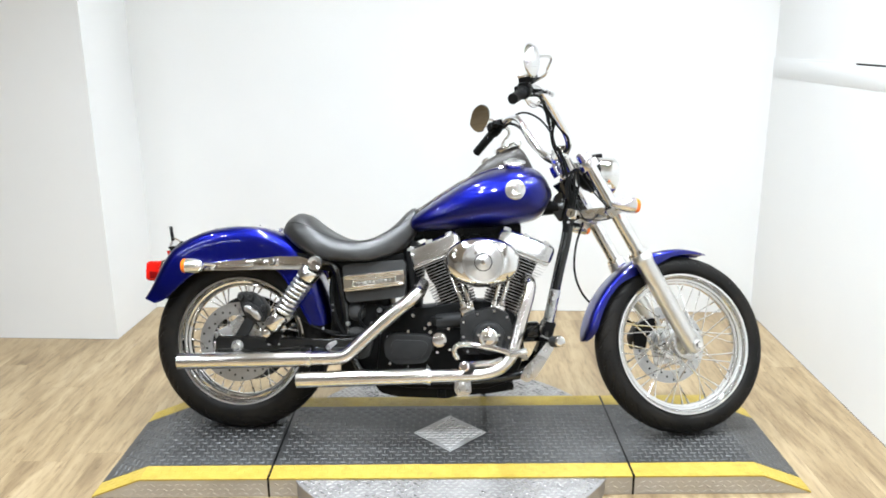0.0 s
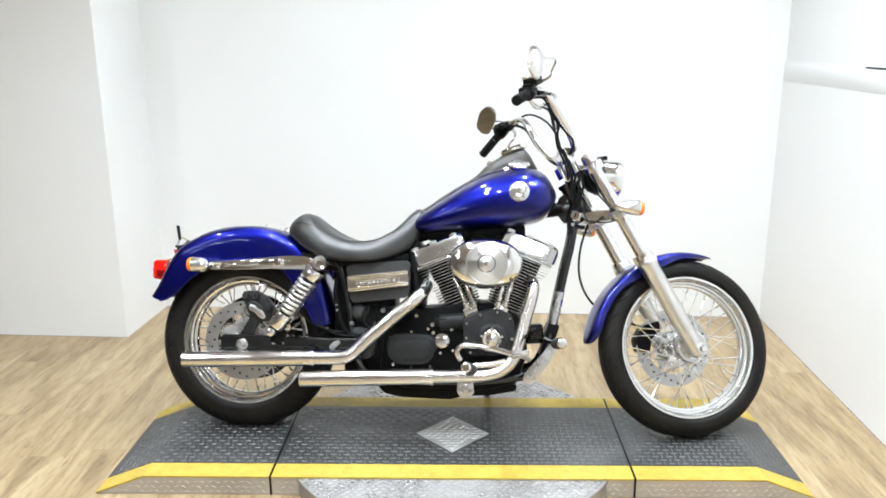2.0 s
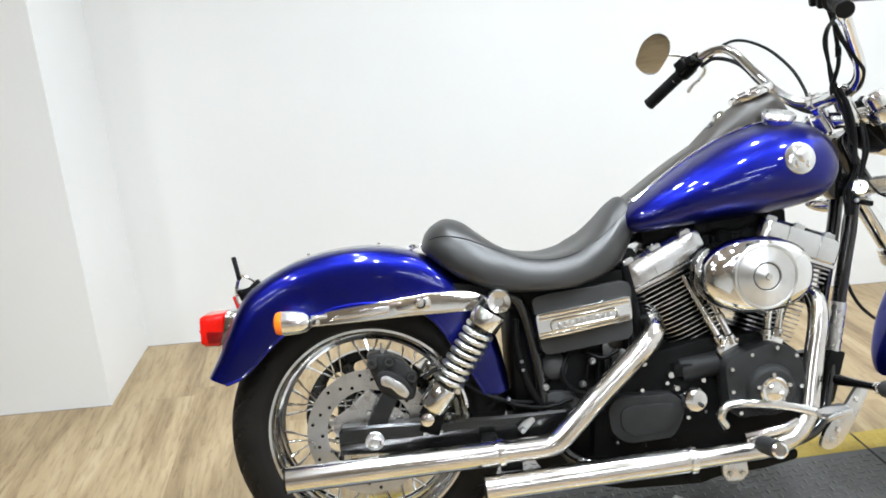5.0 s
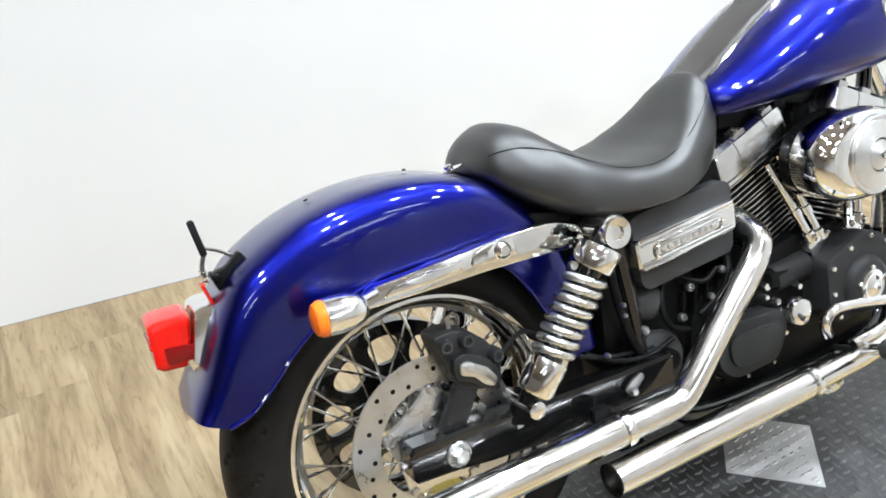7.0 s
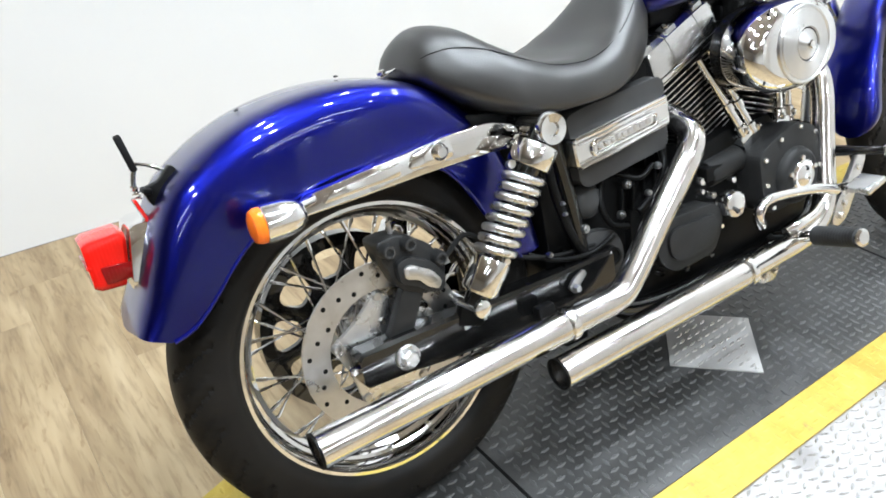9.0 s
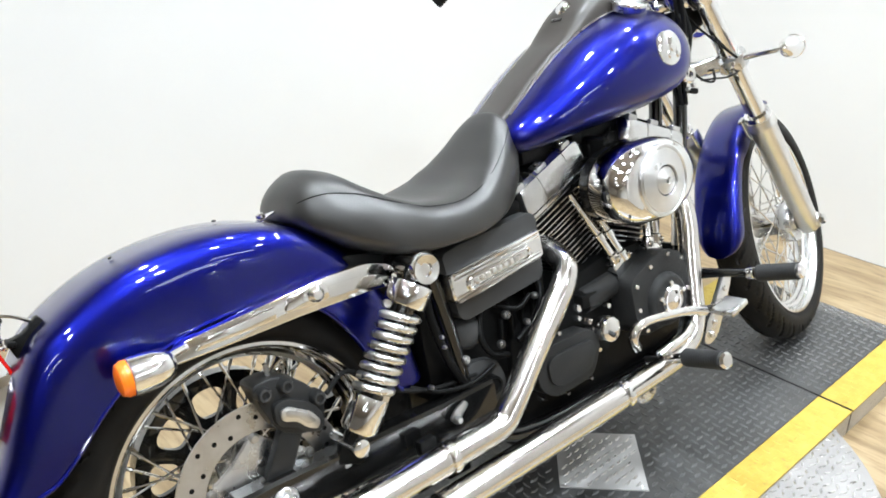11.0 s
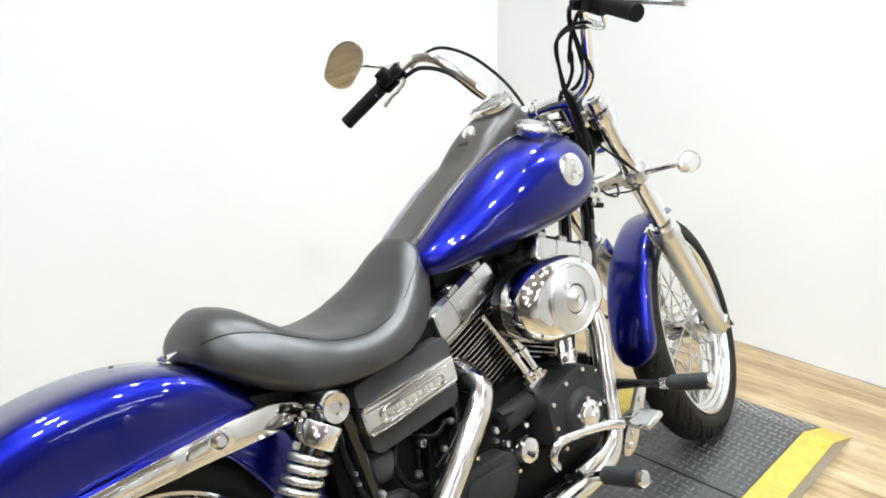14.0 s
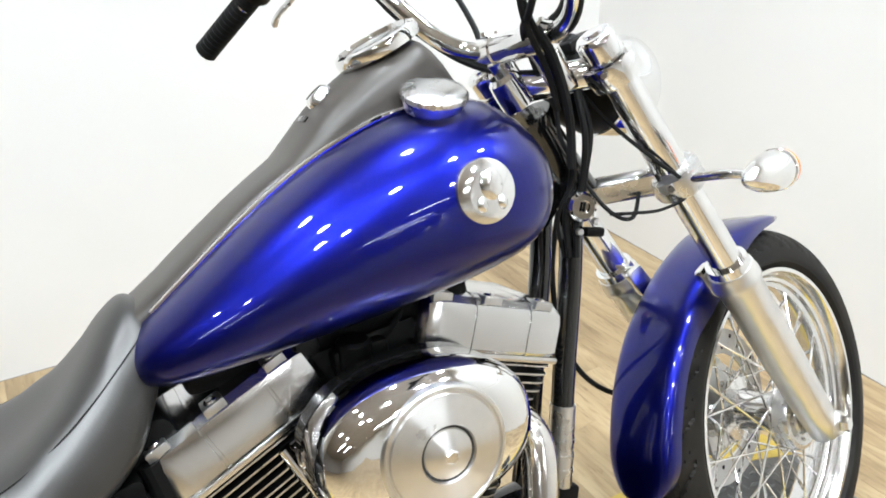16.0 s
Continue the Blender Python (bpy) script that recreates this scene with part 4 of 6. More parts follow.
# brake line and switch wiring follow the bar, swing past its lower bend and turn in to the steering head
cable([iR + dR * 0.07 + V(0.02, 0, -0.012), (1.030, -0.185, 1.194), (1.052, -0.160, 1.178), (1.083, -0.147, 1.127), (1.126, -0.140, 1.079), (1.154, -0.128, 1.054), (1.168, -0.098, 1.026), (1.176, -0.050, 1.007), (1.195, -0.005, 0.965)], 0.0055)
cable([iR + dR * 0.075 + V(0.03, 0, -0.005), (1.038, -0.178, 1.192), (1.062, -0.152, 1.172), (1.090, -0.142, 1.131), (1.124, -0.126, 1.095), (1.152, -0.110, 1.069), (1.172, -0.078, 1.046), (1.182, -0.036, 1.030), (1.195, 0.0, 0.985)], 0.0048)
cable([iR + dR * 0.045 + V(0.0, 0, -0.02), (1.030, -0.198, 1.176), (1.065, -0.155, 1.155), (1.094, -0.124, 1.128), (1.1085, -0.110, 1.105), (1.107, -0.107, 1.074), (1.112, -0.084, 1.046), (1.135, -0.045, 1.028), (1.17, -0.02, 0.985)], 0.0048)
cable([(1.136, -0.066, 1.030), (1.150, -0.070, 0.998), (1.166, -0.066, 0.950), (1.174, -0.058, 0.900), (1.172, -0.050, 0.850)], 0.0060)
G("cable_sleeve", tube([(1.104, -0.115, 1.113), (1.1085, -0.110, 1.104), (1.108, -0.108, 1.092)], 0.0072, 10, 3), "rubber", bar)
F("brake_hose", tube([(1.29, 0.07, 0.80), (1.262, 0.09, 0.70), (1.258, 0.10, 0.60), (1.288, 0.105, 0.52), (1.34, 0.10, 0.465), (1.41, 0.095, 0.43), (1.49, 0.095, 0.41)], 0.0045, 8, 8), "rubber", None, "black front brake hose")
F("signal_wire", tube([(1.335, -0.118, 0.80), (1.325, -0.125, 0.775), (1.29, -0.105, 0.765), (1.255, -0.085, 0.770), (1.235, -0.06, 0.775)], 0.0024, 7, 6), "rubber", None, "thin black wire at the fork clamp")
F("front_brake_line", tube([(1.225, -0.045, 0.97), (1.25, -0.075, 0.90), (1.285, -0.112, 0.835), (1.315, -0.128, 0.80), (1.335, -0.12, 0.79)], 0.003, 7, 6), "rubber", None, "thin black line running down to the fork clamp")
F("brake_pipe", tube([(1.30, -0.07, 0.80), (1.25, -0.085, 0.765), (1.235, -0.06, 0.78), (1.22, -0.03, 0.84)], 0.003, 8, 6), "rubber", None, "thin black brake pipe at the fork clamp")


# ---- turn signals ----
def signal(place, c, d, stem, front_side):
    root = place("turn_signal", lathe([(0, -0.075), (0.006, -0.07), (0.013, -0.058), (0.021, -0.036), (0.0258, -0.012), (0.0264, 0.006), (0.0262, 0.012)] if front_side else [(0, -0.052), (0.007, -0.0512), (0.0140, -0.048), (0.0200, -0.042), (0.0240, -0.034), (0.0266, -0.022), (0.0275, -0.006), (0.0275, 0.012)], c, d, 28, cap=False), "chrome" if front_side else "polished_alu", None, "chrome bullet turn signal with an amber lens")
    place("lens", lathe([(0.0258, 0.011), (0.0258, 0.02), (0.022, 0.027), (0.012, 0.031), (0, 0.032)], c, d, 24, cap=False), "amber", root, "amber lens")
    place("lens_ring", lathe([(0.026, 0.006), (0.0275, 0.007), (0.0275, 0.012), (0.026, 0.013)], c, d, 24, closed=True), "chrome", root)
    place("signal_stem", tube(stem, 0.0068, 10, 4), "chrome", root)
    return root


for s in (-1, 1):
    c = V(1.336, s * 0.226 - 0.02, 0.792)
    signal(F, c, V(1, 0, -0.02), [c + V(-0.035, 0, 0), V(1.330, s * 0.18 - 0.01, 0.796), V(1.326, s * 0.125, 0.798)], True)
    c = V(-0.168, s * 0.168, 0.604)
    signal(P, c, V(-1, 0, 0.02), [c + V(0.035, s * -0.01, 0), V(-0.12, s * 0.15, 0.608), V(-0.09, s * 0.132, 0.608)], False)


# ---- mudguards ----
def arc_shell(c, table_out, table_in, table_w, a0, a1, n, crown=0.6, thick=0.003, tip=1e-6, flat=0.54):
    """A curved guard round a wheel: outer crown radius, skirt radius and half width by angle."""
    rings = []
    m = 22
    for k in range(n + 1):
        a = a0 + (a1 - a0) * k / n
        ro, ri, w = interp(table_out, a), interp(table_in, a), interp(table_w, a)
        if a > a1 - tip:
            k_ = (a - (a1 - tip)) / tip
            w *= 0.25 + 0.75 * math.sqrt(max(0.0, 1 - k_ * k_))
            ri = ri + (ro - ri) * 0.6 * k_ ** 3
        u = V(math.cos(radians(a)), 0, math.sin(radians(a)))
        pr = []
        for i in range(m + 1):
            t = math.pi * i / m
            y = -w * math.copysign(abs(math.cos(t)) ** crown, math.cos(t))
            pr.append((y, ri + (ro - ri) * abs(math.sin(t)) ** flat))
        inner = [(y * (1 - thick / max(w, 0.01)), max(r - thick, ri)) for y, r in pr]
        ring = [Vector(c) + u * r + V(0, y, 0) for y, r in pr] + [Vector(c) + u * r + V(0, y, 0) for y, r in reversed(inner)]
        rings.append(ring)
    return loft(rings)


rf = P("rear_fender", arc_shell(RW, [(12, 0.345), (20, 0.352), (35, 0.375), (60, 0.421), (75, 0.431), (95, 0.430), (112, 0.432), (125, 0.432), (134, 0.418), (142, 0.402), (150, 0.393), (157, 0.394)],
                              [(12, 0.285), (20, 0.275), (35, 0.272), (50, 0.29), (62, 0.305), (120, 0.302), (138, 0.303), (148, 0.312), (152.5, 0.326), (155.5, 0.346), (157, 0.368)],
                              [(12, 0.098), (40, 0.104), (90, 0.108), (140, 0.108), (157, 0.104)], 12, 157, 116, 0.51, flat=0.35), "blue", None, "glossy dark blue rear mudguard", 50)
ff = F("front_fender", arc_shell(FW, [(72, 0.352), (80, 0.351), (95, 0.352), (120, 0.354), (140, 0.360), (160, 0.369), (179, 0.381)],
                                [(72, 0.345), (80, 0.335), (95, 0.322), (112, 0.304), (125, 0.306), (140, 0.327), (160, 0.338), (179, 0.346)],
                                [(72, 0.033), (80, 0.050), (100, 0.059), (150, 0.060), (179, 0.058)], 72, 179, 90, 0.55, tip=11, flat=0.50), "blue", None, "glossy dark blue front mudguard", 50)
for s in (-1, 1):
    F("fender_bracket", join(prism(rounded([(1.40, 0.645), (1.435, 0.655), (1.475, 0.60), (1.46, 0.585), (1.43, 0.60)], 0.008), s * 0.060, s * 0.070, 0.002), bolt(V(1.455, s * 0.078, 0.60), (0, s, 0), 0.008, 0.008), bolt(V(1.42, s * 0.078, 0.638), (0, s, 0), 0.006, 0.006)), "chrome", ff)
for s in (-1, 1):
    out = rounded([(-0.135, 0.586), (-0.095, 0.616), (0.02, 0.627), (0.15, 0.640), (0.225, 0.640), (0.275, 0.624), (0.282, 0.588), (0.22, 0.592), (0.10, 0.592), (-0.02, 0.588)], 0.014)
    st = P("fender_strut", prism(out, s * 0.110, s * 0.134, 0.006, 3), "chrome", None, "polished chrome mudguard strut", 30)
    P("strut_step", prism(rounded([(-0.08, 0.597), (0.052, 0.602), (0.056, 0.622), (-0.06, 0.612)], 0.006), s * 0.1335, s * 0.139, 0.002), "chrome", st)
    P("strut_plate", prism(rounded([(0.068, 0.606), (0.078, 0.629), (0.118, 0.636), (0.146, 0.634), (0.150, 0.606), (0.122, 0.603)], 0.008), s * 0.1335, s * 0.1385, 0.002), "chrome", st)
    P("strut_bolt", lathe([(0, 0.010), (0.008, 0.010), (0.013, 0.006), (0.0145, 0)], V(0.124, s * 0.138, 0.620), (0, s, 0), 20, cap=False), "chrome", st)

# rolled lip along the lower edge of the rear mudguard
RIN = [(12, 0.285), (20, 0.275), (35, 0.272), (50, 0.29), (62, 0.305), (120, 0.302), (138, 0.303), (148, 0.312), (152.5, 0.326), (155.5, 0.346)]
for s in (-1, 1):
    P("fender_lip", tube([RW + V(interp(RIN, a) * math.cos(radians(a)), s * 0.1065, interp(RIN, a) * math.sin(radians(a))) for a in list(range(14, 150, 6)) + [151, 153.5, 155.5]], 0.0034, 8, 2), "blue", rf)

for a in (83, 105.5):
    u = V(math.cos(radians(a)), 0, math.sin(radians(a)))
    P("fender_bolt", bolt(RW + u * 0.4335, u, 0.0035, 0.003, False), "dark_metal", rf)

# tail lamp and plate bracket
lamp_out = rounded([(-0.05, -0.040), (0.05, -0.040), (0.046, 0.038), (-0.046, 0.038)], 0.012)
tl = P("tail_lamp", loft([[V(x + 0.012 + (0.35 * min(z, 0) if x > -0.36 else 0), y * w + 0.032, z0 + z * h) for y, z in lamp_out] for x, w, h, z0 in ((-0.348, 0.80, 0.9, 0.580), (-0.354, 1.0, 1.0, 0.580), (-0.400, 1.0, 0.95, 0.580), (-0.409, 0.92, 0.82, 0.580))]), "red_lens", None, "red tail lamp on a chrome base", 30)
P("lamp_base", loft([[V(x + 0.012 + z * 0.25, y * w + 0.018, z0 + z * h) for y, z in lamp_out] for x, w, h, z0 in ((-0.275, 0.95, 1.25, 0.582), (-0.341, 1.06, 1.22, 0.580), (-0.351, 1.03, 1.12, 0.580))]), "chrome", tl, "chrome lamp base")
P("lens_panel", prism(rounded([(-0.382, 0.578), (-0.330, 0.574), (-0.338, 0.551), (-0.380, 0.551)], 0.004), -0.0165, -0.0195, 0.001), "red_dark", tl)
P("lens_bar", box((-0.3915, 0.032, 0.580), (0.016, 0.092, 0.006), 0.002), "red_lens", tl)
pb = P("plate_bracket", join(prism(rounded([(-0.250, 0.696), (-0.236, 0.672), (-0.262, 0.626), (-0.290, 0.644), (-0.298, 0.671), (-0.272, 0.676)], 0.006), -0.036, -0.016, 0.003), box((-0.292, -0.030, 0.668), (0.012, 0.034, 0.008), 0.002, (0, 12, 0))), "black", None, "black number-plate bracket folded upward", 30)
P("bracket_arm", join(tube([(-0.303, -0.008, 0.664), (-0.303, -0.008, 0.68), (-0.296, -0.008, 0.70)], 0.004, 8, 4), tube([(-0.294, -0.008, 0.706), (-0.275, -0.008, 0.698), (-0.258, -0.008, 0.686)], 0.0028, 8, 4)), "chrome", pb)
P("bracket_spring", tube([(-0.303 + 0.005 * math.cos(k * 1.1), -0.008 + 0.005 * math.sin(k * 1.1), 0.655 + 0.001 * k) for k in range(22)], 0.0013, 6, 2), "chrome", pb)
P("plate_holder", box((-0.3005, -0.006, 0.722), (0.010, 0.014, 0.056), 0.003, (0, -10, 0)), "rubber", pb)
P("bracket_bolt", bolt(V(-0.264, -0.037, 0.652), (0, -1, 0), 0.006, 0.006), "steel", pb)
P("reflector_strip", box((-0.303, -0.012, 0.632), (0.005, 0.030, 0.052), 0.002, (0, -16, 0)), "red_lens", pb)


# ---- tank, console, seat ----
TOP = [(0.616, 0.770), (0.620, 0.786), (0.628, 0.797), (0.65, 0.813), (0.70, 0.847), (0.742, 0.875), (0.80, 0.911), (0.876, 0.950), (0.95, 0.972), (1.02, 0.979), (1.06, 0.973), (1.09, 0.957), (1.112, 0.932), (1.126, 0.905), (1.133, 0.890), (1.137, 0.876)]
BOT = [(0.616, 0.754), (0.620, 0.743), (0.628, 0.735), (0.65, 0.731), (0.70, 0.733), (0.80, 0.741), (0.90, 0.748), (1.00, 0.760), (1.06, 0.772), (1.09, 0.786), (1.112, 0.812), (1.126, 0.840), (1.133, 0.856), (1.137, 0.868)]
WID = [(0.616, 0.068), (0.620, 0.084), (0.628, 0.097), (0.65, 0.114), (0.70, 0.136), (0.80, 0.162), (0.90, 0.177), (0.98, 0.183), (1.04, 0.180), (1.08, 0.168), (1.112, 0.140), (1.126, 0.106), (1.133, 0.078), (1.137, 0.045)]


def tank_ring(x, m=44, grow=1.0):
    zt, zb, w = interp(TOP, x), interp(BOT, x), interp(WID, x)
    h = zt - zb
    zm = zb + h * 0.42
    ring = []
    for i in range(m):
        a = 2 * math.pi * i / m
        c, s = math.cos(a), math.sin(a)
        if s >= 0:
            y, z = w * math.copysign(abs(c) ** 0.80, c), zm + (zt - zm) * abs(s) ** 0.86
        else:
            y, z = w * math.copysign(abs(c) ** 0.62, c), zm - (zm - zb) * abs(s) ** 0.80
        ring.append(V(x, y * grow, z))
    return ring


xs = [0.616, 0.618, 0.621, 0.625, 0.63, 0.638, 0.65, 0.675, 0.70, 0.73, 0.76, 0.79, 0.82, 0.85, 0.88, 0.91, 0.94, 0.97, 1.0, 1.02, 1.04, 1.06, 1.075, 1.09, 1.102, 1.112, 1.12, 1.126, 1.130, 1.133, 1.137]
tank = P("fuel_tank", loft([tank_ring(x) for x in xs]), "blue", None, "glossy metallic blue teardrop fuel tank", 60)
em = V(0.998, -0.1785, 0.879)
P("tank_emblem", lathe([(0, 0.0085), (0.012, 0.0085), (0.022, 0.0075), (0.030, 0.006), (0.0355, 0.0035), (0.0368, 0.0), (0.036, -0.010), (0, -0.010)], em, (0.02, -1, 0.10), 36), "polished_alu", tank, "round polished metal emblem")
P("tank_emblem", lathe([(0, 0.006), (0.010, 0.0085), (0.020, 0.0075), (0.030, 0.004), (0.031, 0.0), (0.030, -0.008), (0, -0.008)], V(em.x, -em.y, em.z), (0.02, 1, 0.10), 36), "chrome", tank, "round polished metal emblem")
for dx, dz, a_, b_ in ((0.004, 0.006, 0.015, 0.019), (-0.010, -0.012, 0.008, 0.011), (0.015, -0.014, 0.007, 0.009)):
    bm = lathe([(0, 0.0060), (0.35, 0.0056), (0.7, 0.0040), (0.92, 0.0016), (1.0, 0)], (0, 0, 0), (0, -1, 0), 22, cap=False)
    bm.transform(Matrix.Translation(em + V(dx, -0.0068, dz)) @ Matrix.Diagonal((a_, 1, b_, 1)))
    P("emblem_relief", bm, "polished_alu", tank)
for s in (-1, 1):
    c = V(0.997, s * 0.090, 0.979)
    n = V(0.03, s * 0.42, 1).normalized()
    cap = P("fuel_cap", lathe([(0.034, -0.012), (0.037, 0.0), (0.0395, 0.003), (0.0395, 0.008), (0.036, 0.012), (0.022, 0.015), (0, 0.016)], c, n, 36), "satin_alu", tank, "low round chrome fuel cap")
    for i in range(6):
        a = 2 * math.pi * i / 6
        Bx = Matrix.Translation(c) @ basis(n)
        P("cap_notch", lathe([(0, 0.001), (0.004, 0.001), (0.004, -0.001), (0, -0.001)], Bx @ V(0.0385 * math.cos(a), 0.0385 * math.sin(a), 0.0055), Bx.to_3x3() @ V(math.cos(a), math.sin(a), 0), 10), "steel", cap)
# console along the tank top: a narrow strip that rises into the speedometer pod
CON_Z = [(0.600, 0.802), (0.64, 0.818), (0.70, 0.858), (0.76, 0.898), (0.80, 0.922), (0.835, 0.942), (0.858, 0.966), (0.885, 0.992), (0.935, 1.024), (0.98, 1.046), (1.010, 1.051), (1.03, 1.038), (1.05, 1.008), (1.066, 0.978)]
CON_W = [(0.600, 0.050), (0.64, 0.054), (0.70, 0.055), (0.76, 0.055), (0.81, 0.057), (0.85, 0.063), (0.885, 0.067), (0.915, 0.069), (0.97, 0.068), (1.01, 0.064), (1.045, 0.052), (1.066, 0.040)]


def console_ring(x, grow=0.0):
    z, w = interp(CON_Z, x) + grow, interp(CON_W, x) + grow
    base = interp(TOP, max(x, 0.63)) - 0.016
    h = z - base
    pr = []
    for i in range(17):
        t = math.pi * i / 16
        c, s = math.cos(t), math.sin(t)
        pod = min(1, max(0, (x - 0.80) / 0.1))
        e = 0.42 if pod < 0.5 else 0.55
        pr.append(V(x, w * math.copysign(abs(c) ** (0.6 + 0.25 * pod), c), base + h * abs(s) ** e))
    return pr


xs = [0.600, 0.62, 0.64, 0.67, 0.70, 0.73, 0.76, 0.79, 0.81, 0.83, 0.85, 0.87, 0.885, 0.90, 0.92, 0.94, 0.96, 0.98, 1.0, 1.01, 1.02, 1.03, 1.04, 1.05, 1.066]
con = P("console", loft([console_ring(x) for x in xs]), "console", None, "dark grey-brown console along the tank with a speedometer pod", 45)
for s in (-1, 1):
    P("console_trim", tube([(x, s * (interp(CON_W, x) + 0.001), interp(TOP, x) - 0.001 - (interp(CON_W, x) / interp(WID, x)) ** 3 * 0.018) for x in (0.65, 0.70, 0.76, 0.82, 0.88, 0.94, 1.0)], 0.0036, 8, 4), "chrome", con)
sc_, sn = V(0.976, 0, 1.046), V(-0.36, 0, 0.93)
P("speedometer_bezel", lathe([(0.048, -0.008), (0.054, -0.006), (0.056, 0.002), (0.054, 0.009), (0.048, 0.011), (0.045, 0.006)], sc_, sn, 40, closed=True), "chrome", con)
P("speedometer_dial", lathe([(0, 0.001), (0.046, 0.001), (0.046, -0.003), (0, -0.003)], sc_, sn, 32), "satin_alu", con, "pale speedometer dial with dark tick bars")
Bx = Matrix.Translation(sc_) @ basis(sn)
for i in range(11):
    a = radians(-120 + 24 * i)
    b = box((0, 0, 0), (0.008, 0.0016, 0.0006), 0)
    b.transform(Bx @ Matrix.Rotation(a, 4, "Z") @ Matrix.Translation((0.037, 0, 0.0016)))
    P("dial_tick", b, "black", con)
P("speedometer_glass", lathe([(0.046, 0.006), (0.03, 0.0085), (0, 0.0095)], sc_, sn, 32, cap=False), "glass", con)
ic, inn = V(0.892, 0, 0.998), V(-0.62, 0, 0.78)
P("indicator_lamp", lathe([(0, 0.010), (0.012, 0.009), (0.017, 0.004), (0.018, -0.004)], ic, inn, 20, cap=False), "chrome", con)
b = box((0, 0, 0), (0.008, 0.03, 0.004), 0.0015)
b.transform(Matrix.Translation(V(0.868, 0, 0.976)) @ basis(V(-0.68, 0, 0.73)))
P("indicator_window", b, "gloss_black", con)

# solo seat
ST = [(0.142, 0.742), (0.150, 0.764), (0.172, 0.788), (0.203, 0.801), (0.235, 0.793), (0.275, 0.762), (0.325, 0.724), (0.38, 0.701), (0.43, 0.695), (0.48, 0.704), (0.53, 0.732), (0.575, 0.776), (0.605, 0.809), (0.628, 0.823), (0.645, 0.814), (0.652, 0.786)]
SB = [(0.142, 0.728), (0.172, 0.698), (0.235, 0.655), (0.29, 0.633), (0.37, 0.622), (0.45, 0.622), (0.53, 0.635), (0.575, 0.650), (0.605, 0.672), (0.628, 0.708), (0.645, 0.745), (0.652, 0.775)]
SW = [(0.142, 0.050), (0.150, 0.076), (0.172, 0.103), (0.235, 0.143), (0.30, 0.164), (0.40, 0.170), (0.48, 0.160), (0.53, 0.146), (0.575, 0.124), (0.605, 0.106), (0.628, 0.088), (0.645, 0.068), (0.652, 0.045)]


def seat_point(x, a):
    """A point of the seat's skin: raised rims beside a dished sitting area, tucked under at the bottom."""
    zt, zb, w = interp(ST, x), interp(SB, x), interp(SW, x)
    k = min(1, max(0, (x - 0.22) / 0.1)) * min(1, max(0, (0.62 - x) / 0.1))
    c, s = math.cos(a), math.sin(a)
    zm = zb + (zt - zb) * 0.20
    if s >= 0:
        y = w * (0.90 + 0.10 * (1 - s)) * math.copysign(abs(c) ** 0.80, c)
        z = zm + (zt - zm) * abs(s) ** (0.80 - 0.22 * k) + 0.034 * k * (abs(y) / w) ** 2 * abs(s) ** 0.7
    else:
        y = w * math.copysign(abs(c) ** 0.34, c) * (1 + 0.02 * s)
        z = zm - (zm - zb) * abs(s) ** 0.8
    return V(x, y, z)


def seat_ring(x, m=48):
    return [seat_point(x, 2 * math.pi * i / m) for i in range(m)]


xs = list(np.linspace(0.142, 0.175, 8)) + list(np.linspace(0.185, 0.60, 40)) + list(np.linspace(0.607, 0.652, 12))
seat = P("seat", loft([seat_ring(x) for x in xs]), "leather", None, "smooth black leather solo seat with a stitched side seam", 60)
for s in (-1, 1):
    lean = math.asin(0.56)
    pts = [seat_point(x, lean if s > 0 else math.pi - lean) for x in (0.158, 0.175, 0.205, 0.25, 0.30, 0.36, 0.43, 0.49, 0.54, 0.58, 0.61, 0.63)]
    P("seat_seam", tube(pts, 0.0010, 6, 5), "rubber", seat)
P("seat_tab", join(box((0.130, 0, 0.739), (0.034, 0.020, 0.004), 0.0015, (0, -17, 0)), bolt(V(0.120, 0, 0.739), (-0.1, 0, 0.9), 0.008, 0.007, False)), "chrome", seat)

